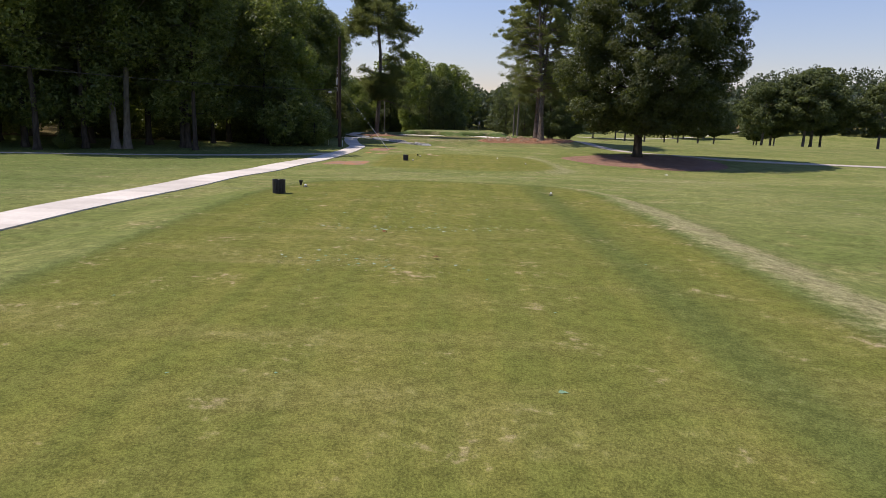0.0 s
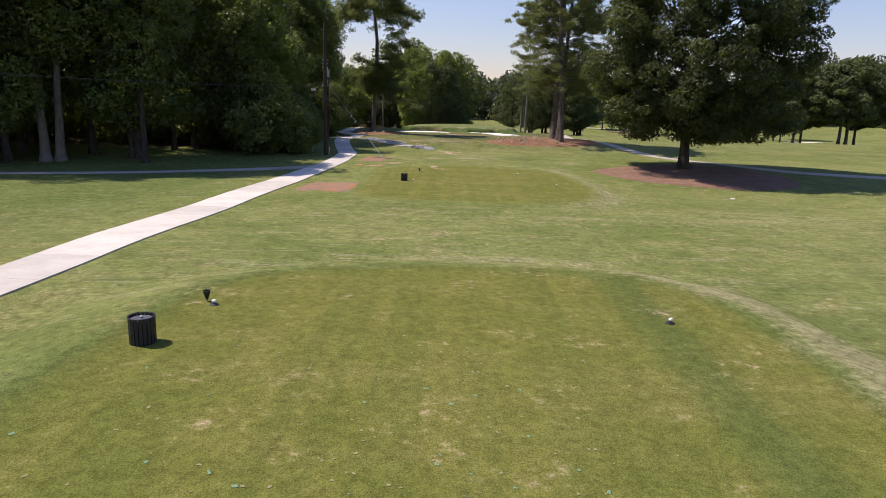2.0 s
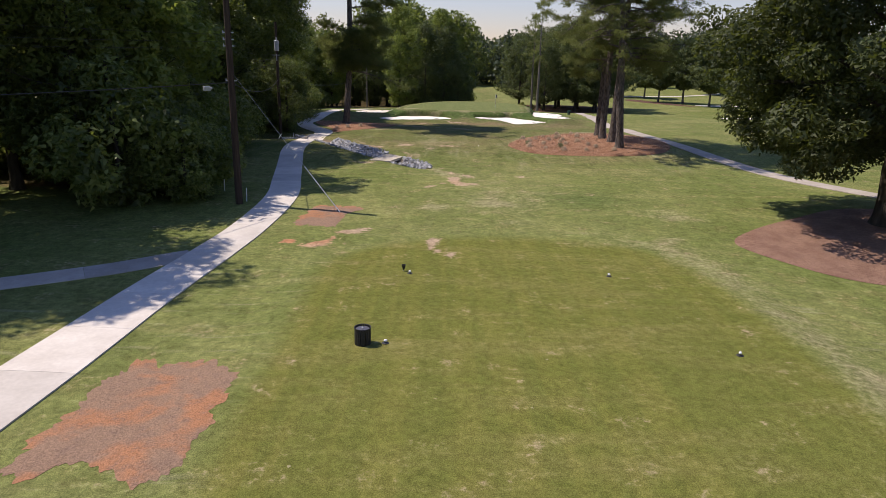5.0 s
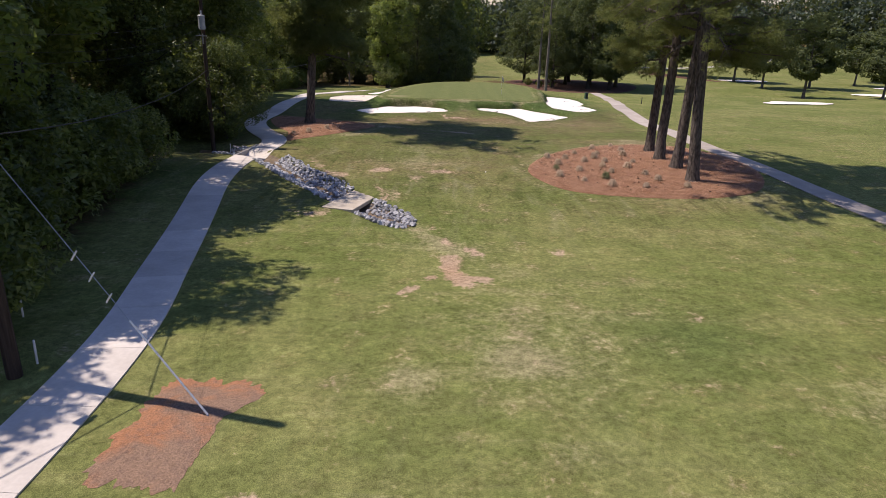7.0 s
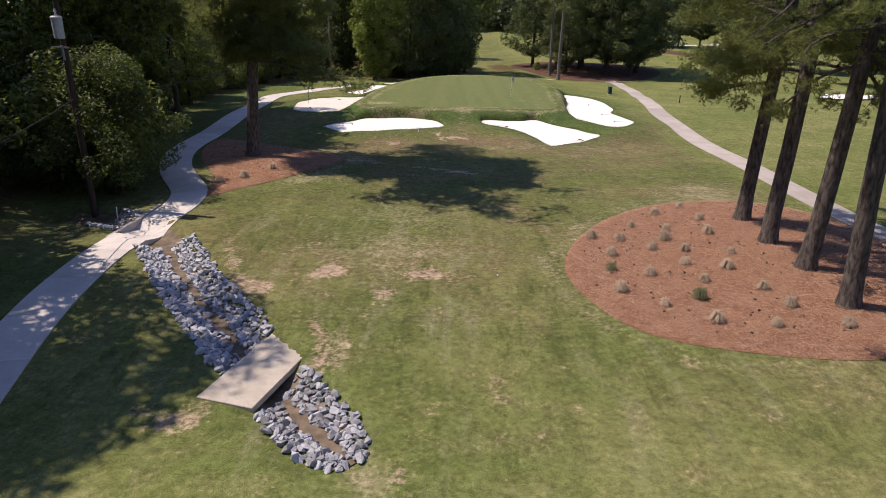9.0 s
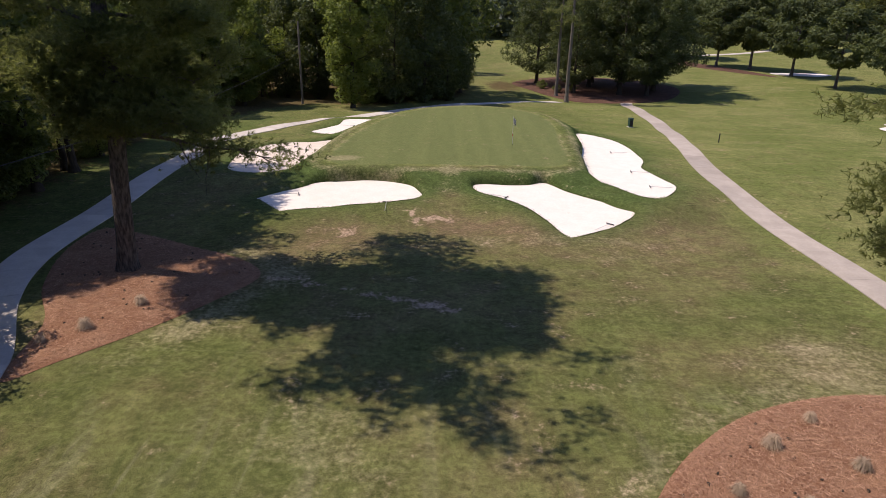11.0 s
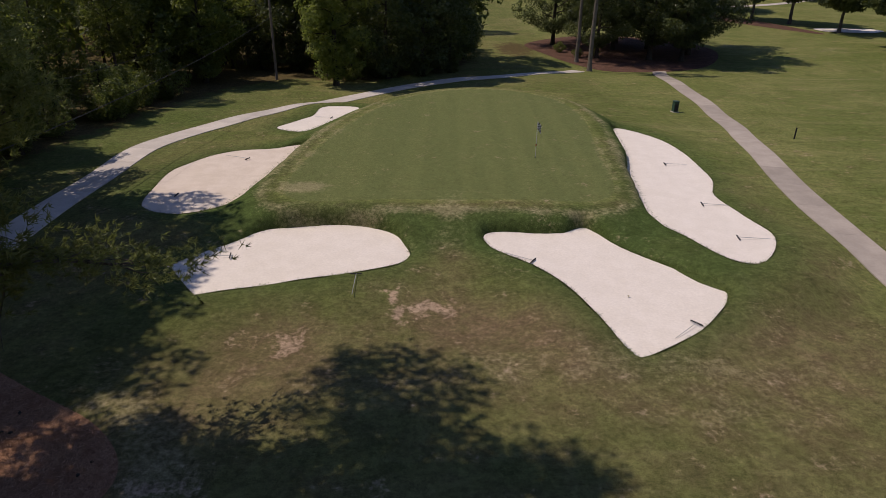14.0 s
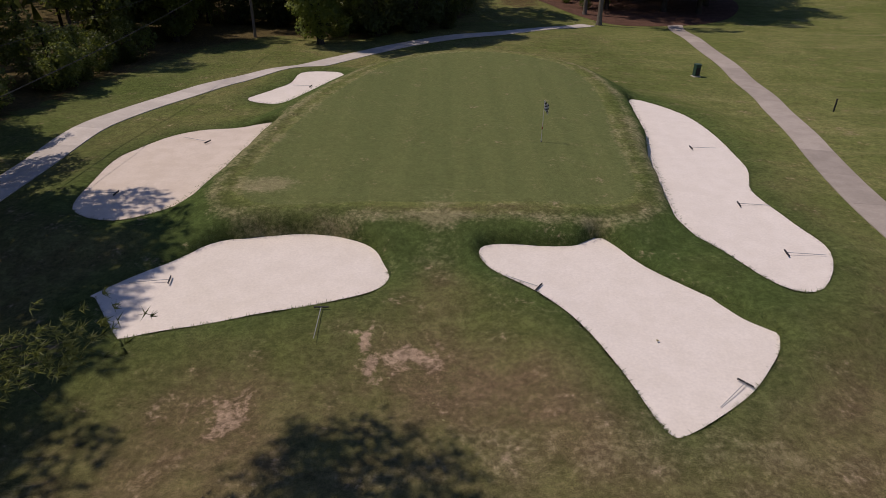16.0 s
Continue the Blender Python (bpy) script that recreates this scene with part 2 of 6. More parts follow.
# near-black colour for the shade inside the golf hole
HOLE_SHADE = plain_mat("hole_shade", (.008, .008, .007), (.015, .014, .012), 10, .9, .1, .1)


def earth_mat():
    """Bare dug soil: greyish pink, orange where the clay shows, with clods."""
    m, t, s = material("bare_clay", .95, .1)
    p = place_node(t)
    clods, fine, wide = grain(t, p, 3.2, 5, .7), grain(t, p, 22, 4, .7), grain(t, p, .55, 3, .6, .4)
    c = blend(t, span(t, wide, .44, .60), (.26, .17, .115), (.35, .17, .09))
    c = blend(t, span(t, clods, .45, .7, 0, .7), c, (.20, .135, .10))
    c = blend(t, 1.0, c, span(t, fine, .3, .7, .7, 1.3), "MULTIPLY")
    t.links.new(c, s.inputs["Base Color"])
    relief(t, s, calc(t, "ADD", clods, fine), .8, .05)
    return m


EARTH = earth_mat()



def litter_mat():
    m, t, s = material("fallen_needles", .9, .15)
    t.links.new(blend(t, each(t, True), (.21, .105, .062), (.58, .365, .24)), s.inputs["Base Color"])
    return m


NEEDLE_LITTER = litter_mat()

CEDAR_LEAF = leaf_mat("cedar_leaf", (0.050, 0.076, 0.032), (0.115, 0.142, 0.050), .32)
VINE_LEAF = leaf_mat("vine_leaf", (0.026, 0.048, 0.016), (0.165, 0.215, 0.060), .35)
# ---- the lie of the land ----
def spline(points, steps=6, closed=True):
    """A smooth line through control points (Catmull-Rom)."""
    p = np.array(points, float)
    n = len(p)
    out = []
    for i in range(n if closed else n - 1):
        a, b, c, d = (p[(i + k) % n] if closed else p[min(max(i + k, 0), n - 1)] for k in (-1, 0, 1, 2))
        for t in np.linspace(0, 1, steps, endpoint=False):
            out.append(b + 0.5 * t * (c - a + t * (2 * a - 5 * b + 4 * c - d + t * (3 * (b - c) + d - a))))
    if not closed:
        out.append(p[-1])
    return np.array(out)


def nearest(x, y, poly, closed=True):
    """Distance to a line of points, and the nearest place on it."""
    best = np.full(x.shape, 1e9)
    bx, by = x.copy(), y.copy()
    n = len(poly)
    for i in range(n if closed else n - 1):
        ax, ay = poly[i]
        dx, dy = poly[(i + 1) % n] - poly[i]
        t = np.clip(((x - ax) * dx + (y - ay) * dy) / (dx * dx + dy * dy + 1e-12), 0, 1)
        qx, qy = ax + t * dx, ay + t * dy
        d = np.hypot(x - qx, y - qy)
        m = d < best
        best = np.where(m, d, best)
        bx, by = np.where(m, qx, bx), np.where(m, qy, by)
    return best, bx, by


def inside(x, y, poly):
    odd = np.zeros(x.shape, bool)
    n = len(poly)
    for i in range(n):
        (ax, ay), (bx, by) = poly[i], poly[(i + 1) % n]
        with np.errstate(divide="ignore", invalid="ignore"):
            cross = (ay > y) != (by > y)
            odd ^= cross & (x < (bx - ax) * (y - ay) / (by - ay) + ax)
    return odd


def signed(x, y, poly, reach=12.0):
    """Signed distance to an outline, negative within, cut off at reach."""
    d = np.full(x.shape, float(reach))
    lo, hi = poly.min(0) - reach, poly.max(0) + reach
    m = (x > lo[0]) & (x < hi[0]) & (y > lo[1]) & (y < hi[1])
    if m.any():
        e, _, _ = nearest(x[m], y[m], poly)
        d[m] = np.minimum(np.where(inside(x[m], y[m], poly), -e, e), reach)
    return d


def ease(t):
    t = np.clip(t, 0, 1)
    return t * t * (3 - 2 * t)


def hump(x, y, cx, cy, rx, ry):
    return np.exp(-((x - cx) / rx) ** 2 - ((y - cy) / ry) ** 2)


PROFILE = [(-80, .9), (-6, .75), (20, .62), (34, .38), (47, .06), (62, -.12), (78, .28), (90, .12), (104, .45), (120, .5), (132, .12), (140, .3),
           (152, 0), (162, -.45), (172, -1.05), (185, -1.5), (205, -3.0), (250, -3.4), (420, 0.0), (900, 14)]
GREEN = spline([(-6.2, 141.0), (-6.0, 149.9), (-4.0, 158.8), (-1.2, 164.8), (2.6, 168.0), (6.7, 168.4), (11.0, 165.1), (12.4, 158.8), (11.7, 149.4), (10.6, 141.4), (5.3, 140.9), (-.6, 140.7)])
TEE_BACK = spline([(-6.9, -9), (-7.0, 5), (-7.0, 20), (-6.6, 26.6), (-5.2, 29.8), (-1.7, 31.1), (2.1, 31.2), (5.0, 30.4), (6.4, 27.6), (6.6, 18), (6.6, 5), (6.4, -9)])
TEE_FRONT = spline([(-5.4, 52), (-5.6, 60), (-5.3, 67.5), (-1.0, 70.8), (5.6, 70.8), (8.6, 67.9), (9.4, 60), (8.4, 53), (4, 50.5), (-2, 50.5)])
# bunkers: outline and the plane of the sand (z, slope along y, y of that z)
BUNKERS = [
    (spline([(-13.7, 140.9), (-14.3, 144.2), (-14.5, 147.5), (-13.6, 149.8), (-12.4, 151.7), (-10.2, 152.4), (-7.7, 153.6), (-7.9, 150), (-8.3, 146), (-8.9, 142.4), (-9.7, 141), (-11.4, 139.7)], 4), .6, -.04, 140.5),
    (spline([(-9.95, 134.9), (-9.75, 134.5), (-8.25, 132.55), (-7.95, 132.35), (-7.4, 132.5), (-4.8, 133.4), (-2.5, 134.2), (-.4, 135.0), (.4, 136.0), (.1, 137.2), (-.5, 138.4), (-1.9, 139.2), (-3.8, 139.3), (-6, 138.9), (-7.2, 138.2), (-8.2, 136.9)], 4), .3, 0, 0),
    (spline([(3.9, 138.2), (4.2, 136.8), (5.8, 135.2), (7.0, 133.4), (7.9, 130.9), (8.5, 128.6), (9.1, 128.4), (10.8, 129.5), (12.2, 130.8), (13.5, 132.8), (12.5, 134.4), (10.2, 137.0), (9.0, 139.2), (7.6, 138.5), (5.1, 138.6)], 4), .38, 0, 0),
    (spline([(15.6, 160.5), (14.6, 156), (14.2, 151.7), (13.3, 147.8), (12.9, 144.5), (12.5, 140.5), (13.5, 138), (14.6, 135.3), (16.1, 135.2), (17.8, 138.0), (17.5, 140.6), (17.2, 144), (18.2, 147.1), (18.5, 151.9), (18.1, 156.8)], 4), .57, -.037, 138.3),
    (spline([(-11.2, 160.1), (-10.2, 159.0), (-8.5, 159.2), (-6.7, 162.3), (-5.4, 165.8), (-6.4, 167.2), (-8.8, 166.6), (-9.2, 163.4)], 4), -.4, 0, 0),
]
CREEK = spline([(-20.5, 111.5), (-16.5, 110.2), (-13.4, 107.8), (-9.9, 102.3), (-7.4, 98.9), (-5.4, 96.2), (-4.2, 94.6), (-3.1, 93.2), (-2.2, 92.2)], 6, False)


def plain(x, y):
    py = np.array([k[0] for k in PROFILE], float)
    pz = np.array([k[1] for k in PROFILE])
    i = np.clip(np.searchsorted(py, y) - 1, 0, len(py) - 2)
    z = pz[i] + (pz[i + 1] - pz[i]) * ease((y - py[i]) / (py[i + 1] - py[i]))
    z = z + .65 * hump(x, y, 16, 104, 9, 12) - .5 * hump(x, y, 22, 60, 10, 12) + .06 * hump(x, y, 22, 78, 10, 8)
    z = z - .5 * hump(x, y, -20, 111, 5, 6)
    z = z - .5 * ease((x - 14) / 12) * ease((y - 140) / 25) * ease((230 - y) / 30)
    far = ease((np.hypot(x, y - 90) - 150) / 150)
    return z + far * 1.6 * (np.sin(x * .021 + 1) * np.cos(y * .017) - .3) + ease((np.hypot(x, y) - 280) / 260) * ease((y - 100) / 100) * (4 + 22 * ease((x - 60) / 220))


def sand_level(x, y, k):
    _, z, slope, y0 = BUNKERS[k]
    return z + slope * (y - y0) + 0 * x


def ground_z(x, y, hollow=False):
    """The height of the ground; hollow: dug out under the bunkers and their rims."""
    x, y = np.atleast_1d(np.asarray(x, float)), np.atleast_1d(np.asarray(y, float))
    z = plain(x, y)
    z = z + (.98 - z) * (1 - ease((signed(x, y, TEE_BACK) - .2) / 3.2))
    z = z + (np.maximum(z, .08) - z) * (1 - ease(signed(x, y, TEE_FRONT) / 2.5))
    d = signed(x, y, GREEN)
    z = z + (1.22 - .008 * (y - 141) - z) * (1 - ease((d - .6) / 4.4))
    near = (x > -22) & (x < 0) & (y > 88) & (y < 115)
    if near.any():
        c, _, cy = nearest(x[near], y[near], CREEK, False)
        z[near] -= .42 * (1 - ease((c - .25) / 1.15)) * (.35 + .65 * ease((cy - 92) / 3))
    for k, (poly, *_rest) in enumerate(BUNKERS):
        d = signed(x, y, poly, 5.0)
        lip = np.maximum(z, sand_level(x, y, k) + .06)
        z = np.where(d < 4.5, lip + (z - lip) * ease((d - .8) / 3.6), z)
        if hollow:
            z = np.where(d < 1.0, np.minimum(z, np.where(d < .3, sand_level(x, y, k) - .2, z)) - .3 * ease((1.0 - d) / .4), z)
    return z


def gz(x, y):
    return float(ground_z(x, y)[0])

# ---- building helpers ----
def mesh_of(name, verts, faces, mat, smooth=False):
    me = bpy.data.meshes.new(name)
    me.from_pydata([tuple(map(float, v)) for v in verts], [], [tuple(map(int, f)) for f in faces])
    me.materials.append(mat)
    if smooth:
        me.polygons.foreach_set("use_smooth", [True] * len(me.polygons))
    return me


def fast_mesh(name, verts, corners, mat):
    """A mesh from arrays: verts (n, 3), faces (m, 3 or 4)."""
    me = bpy.data.meshes.new(name)
    k = corners.shape[1]
    me.vertices.add(len(verts))
    me.vertices.foreach_set("co", verts.astype(np.float32).ravel())
    me.loops.add(corners.size)
    me.loops.foreach_set("vertex_index", corners.astype(np.int32).ravel())
    me.polygons.add(len(corners))
    me.polygons.foreach_set("loop_start", np.arange(0, corners.size, k, dtype=np.int32))
    me.update(calc_edges=True)
    me.materials.append(mat)
    return me


def part(name, data, parent, label="", at=None):
    ob = new(name, data)
    ob.parent = parent
    if at is not None:
        ob.matrix_basis = at
    return tagged(ob, label) if label else ob


def thing(name, m, label, category, group="", kind=""):
    e = new(name)
    e.empty_display_size = .2
    e.matrix_basis = m
    return tagged(e, label, category, group, kind)


def tube(points, radii, sides=7, cap=True):
    """Rings along a line of points."""
    p = np.array(points, float)
    verts, faces = [], []
    n = len(p)
    for i in range(n):
        d = p[min(i + 1, n - 1)] - p[max(i - 1, 0)]
        d = d / (np.linalg.norm(d) + 1e-9)
        a = np.cross(d, (0, 0, 1) if abs(d[2]) < .9 else (1, 0, 0))
        a /= np.linalg.norm(a)
        b = np.cross(d, a)
        for k in range(sides):
            w = 2 * math.pi * k / sides
            verts.append(p[i] + radii[i] * (math.cos(w) * a + math.sin(w) * b))
    for i in range(n - 1):
        for k in range(sides):
            k2 = (k + 1) % sides
            faces.append((i * sides + k, i * sides + k2, (i + 1) * sides + k2, (i + 1) * sides + k))
    if cap:
        faces.append(tuple(range(sides))[::-1])
        faces.append(tuple((n - 1) * sides + k for k in range(sides)))
    return verts, faces


def join(*pieces):
    verts, faces = [], []
    for v, f in pieces:
        o = len(verts)
        verts.extend(v)
        faces.extend(tuple(i + o for i in q) for q in f)
    return verts, faces


def block(x0, y0, z0, x1, y1, z1, bevel=0.0):
    bm = bmesh.new()
    bmesh.ops.create_cube(bm, size=1)
    for v in bm.verts:
        v.co = ((x0 + x1) / 2 + v.co.x * (x1 - x0), (y0 + y1) / 2 + v.co.y * (y1 - y0), (z0 + z1) / 2 + v.co.z * (z1 - z0))
    if bevel:
        bmesh.ops.bevel(bm, geom=bm.edges[:], offset=bevel, segments=2, affect="EDGES", profile=.6)
    bm.verts.index_update()
    out = [tuple(v.co) for v in bm.verts], [tuple(v.index for v in f.verts) for f in bm.faces]
    bm.free()
    return out


def lathe(profile, sides=16):
    """A turned body from (radius, z) pairs."""
    verts, faces = [], []
    for r, z in profile:
        for k in range(sides):
            w = 2 * math.pi * k / sides
            verts.append((r * math.cos(w), r * math.sin(w), z))
    for i in range(len(profile) - 1):
        for k in range(sides):
            k2 = (k + 1) % sides
            faces.append((i * sides + k, i * sides + k2, (i + 1) * sides + k2, (i + 1) * sides + k))
    faces.append(tuple(range(sides))[::-1])
    faces.append(tuple((len(profile) - 1) * sides + k for k in range(sides)))
    return verts, faces


def filled(poly, step, height):
    """A sheet of triangles within an outline, with inner points at an even step, at height(x, y, d)."""
    from mathutils.geometry import delaunay_2d_cdt
    lo, hi = poly.min(0), poly.max(0)
    gx, gy = np.meshgrid(np.arange(lo[0], hi[0], step), np.arange(lo[1], hi[1], step))
    gx, gy = gx.ravel(), gy.ravel()
    d = signed(gx, gy, poly, 30)
    m = d < -step * .45
    pts = [Vector(p) for p in poly] + [Vector((a, b)) for a, b in zip(gx[m], gy[m])]
    n = len(poly)
    co, _, faces, *_rest = delaunay_2d_cdt(pts, [(i, (i + 1) % n) for i in range(n)], [], 1, 1e-5)
    x, y = np.array([c.x for c in co]), np.array([c.y for c in co])
    return np.stack([x, y, height(x, y, signed(x, y, poly, 30))], 1), faces


# ---- ground ----
def stretch_lines(*runs):
    out = []
    for a, b, step in runs:
        out.extend(np.arange(a, b, step))
    return np.array(out)


def widening(start, end, first, grow):
    out, v, s = [], start, first
    while abs(v) < abs(end):
        out.append(v)
        v += s
        s *= grow
    return out


xs = np.array(sorted([x - 0 for x in widening(-22, -1500, -.5, 1.13)] + list(stretch_lines((-21.7, 19.5, .3))) + widening(19.5, 1500, .4, 1.10)))
ys = np.array(sorted(widening(-10, -900, -1.5, 1.25) + list(stretch_lines((-8.5, 86, .55), (86, 126, .5), (126, 171, .3))) + widening(171, 3000, .4, 1.045)))
GX, GY = np.meshgrid(xs, ys)
gx, gy = GX.ravel().copy(), GY.ravel().copy()
gheight = ground_z(gx, gy, True)
nx, ny = len(xs), len(ys)
idx = np.arange(nx * ny).reshape(ny, nx)
quads = np.stack([idx[:-1, :-1].ravel(), idx[:-1, 1:].ravel(), idx[1:, 1:].ravel(), idx[1:, :-1].ravel()], 1)
ground = new("ground", fast_mesh("ground", np.stack([gx, gy, gheight], 1), quads, TURF))
ground.data.polygons.foreach_set("use_smooth", [True] * len(ground.data.polygons))
tagged(ground, "mown golf course grass with dry and worn patches", "grass", kind="structure")


STRAW_BED = spline([(5.3, 101.9), (5.4, 104.6), (6.6, 107.4), (8.6, 110.0), (11.5, 112.0), (15.3, 112.8), (18.6, 111.6), (20.4, 108.0), (20.2, 102.6), (18.0, 98.2), (14.1, 96.6), (9.9, 97.1), (6.8, 98.6)])
LEFT_BED = spline([(-13.0, 113.6), (-11.6, 114.8), (-9.5, 117.2), (-7.7, 119.8), (-6.6, 122.3), (-8.0, 124.4), (-11, 126.2), (-14.5, 128.2), (-17.0, 129), (-17.1, 125.5), (-15.6, 120.8), (-13.7, 117.5)])
OAK_BED = spline([(12.7, 71.3), (14.5, 73.6), (17.8, 76.0), (22.5, 78.8), (27, 77.5), (30, 73), (29, 67), (24, 65.0), (19.3, 66.1), (15.9, 67.0), (14.0, 68.7)])
WOODS = np.array([(-31, 64), (-25, 72), (-18.5, 79), (-16.5, 88), (-19, 100), (-20.5, 106), (-22.5, 113), (-24, 125), (-24.9, 150), (-23.8, 160), (-22.4, 170), (-19.6, 179), (-15.5, 184), (-11, 183.5), (-6, 183.5), (0, 191),
                  (6, 207), (9, 240), (-10, 300), (-160, 300), (-160, 40), (-45, 57)], float)
WORN = ((1, 44, 7, 3.5, .12), (-2, 37.5, 8, 2.5, .14), (-4.8, 32.9, 1.8, .5, .5), (9.5, 36, 1.6, .35, .6), (11, 38, 2.4, .4, .5), (3, 35, 5, .5, .3), (-5.5, 46, .9, .3, .5), (-2.7, 46.9, 1.1, .3, .6), (-.8, 46.2, 1.3, .4, .55), (-2.8, 42.7, .7, .25, .65), (-9.7, 47, 1.0, .4, .45), (-3.5, 44.9, .7, .3, .4), (2.5, 45.2, 1.2, .4, .5), (6, 45.4, 1.6, .4, .35),
        (-1.5, 77.2, .8, .9, .6), (1.5, 78.5, 1.1, .8, .5), (2.5, 74.2, .8, .3, .6), (5.1, 72.1, 1.4, .3, .5), (5.4, 70.5, 1.4, .3, .6), (11.3, 76, 1.5, 1.6, .6), (9.9, 71.6, .8, .5, .6), (2.5, 78.5, 3, 3, .5), (-1, 90, 3.5, 3, .3), (3, 84, 6, 4, .25), (-2, 107, 3, 5, .42), (15.5, 115, 3, 1.6, .7),
                        (6, 127.5, 5, 1.6, .3), (-5.4, 142.4, 1.1, .8, 1.3), (2.2, 139.6, .8, 2.0, .6), (10.5, 126, 4, 2, .2), (-4, 96, 1.2, 1.5, .5), (12, 46, 8, 6, .25), (20, 50, 7, 5, .3))
TRACKS = ([(39, 205), (47, 203), (53, 212), (52, 225), (46, 230), (40, 222)], [(44, 196), (58, 196), (70, 208), (80, 215)], [(56, 214), (66, 222), (78, 232)], [(-1.9, 92.2), (-1.0, 90.0), (-.1, 88.4), (.8, 87.6)])
BARE = ((-4.7, 103.2, 1.0, .6, .85), (-.6, 103.3, .8, .6, .8), (-2.3, 101, .5, .8, .6), (1.7, 131.8, .9, .9, .62), (-3.8, 129.0, 1.0, 1.0, .6),
        (-8.0, 70.2, .4, .45, 1.1), (-4.8, 72.3, .35, .4, .9), (-6.8, 101.6, .6, .8, .7), (-3.9, 96.2, .5, .8, .7), (-7.4, 93.8, 1.0, .7, .6), (4.6, 88.4, .35, .5, .6))
# wide thin brown turf: place, reach, strength
BROWN = ((4.4, 130.3, 3.8, 1.7, .8), (1.7, 131.8, 1.6, 1.5, .6), (2, 127.2, 9, 3.0, .42), (2.4, 136.5, .8, 2.4, .55), (-3.8, 129.2, 1.9, 1.9, .7), (7.2, 128.1, 1.9, 1.2, .6), (13, 129, 4, 3, .45), (9, 122, 5, 3, .25),
         (-6, 125.5, 3, 3, .5), (-7.2, 121.5, 1.6, 2.6, .6), (17, 131.5, 2, 3, .3), (15.5, 115, 3.4, 1.8, .5), (13, 96, 5, 1.6, .3), (-2, 105, 4, 5, .12), (10, 92, 6, 3, .1))
# bare streaks: from, to, half width, strength
STREAKS = ((-.2, 87.4, -.3, 85.3, .34, 1.0), (-.2, 85.6, 1.15, 84.9, .28, .95), (-.6, 85.3, -1.4, 84.7, .18, .8), (-.3, 85.6, .2, 84.3, .34, .9), (.5, 88.7, 1.05, 87.8, .2, .9), (-2.1, 83.3, -1.6, 84.1, .24, .85),
           (-1.0, 91.8, -.2, 89.2, .16, .6), (-6.3, 122.3, -2.6, 121.0, .22, .5), (-2.6, 121.0, 2.2, 119.0, .26, .55), (-.3, 132.9, .4, 130.6, .16, .75), (-1.5, 71.0, -1.55, 69.3, .2, .85), (-1.5, 69.3, -.7, 68.4, .18, .7),
           (-6.9, 69.6, -6.1, 70.6, .3, .9), (-6.2, 71.5, -5.2, 71.9, .2, .8), (-7.4, 69.4, -6.6, 69.8, .22, .6), (-4.4, 99.2, -3.4, 96.0, .2, .5), (-9.4, 105.6, -7.4, 101.4, .28, .55))


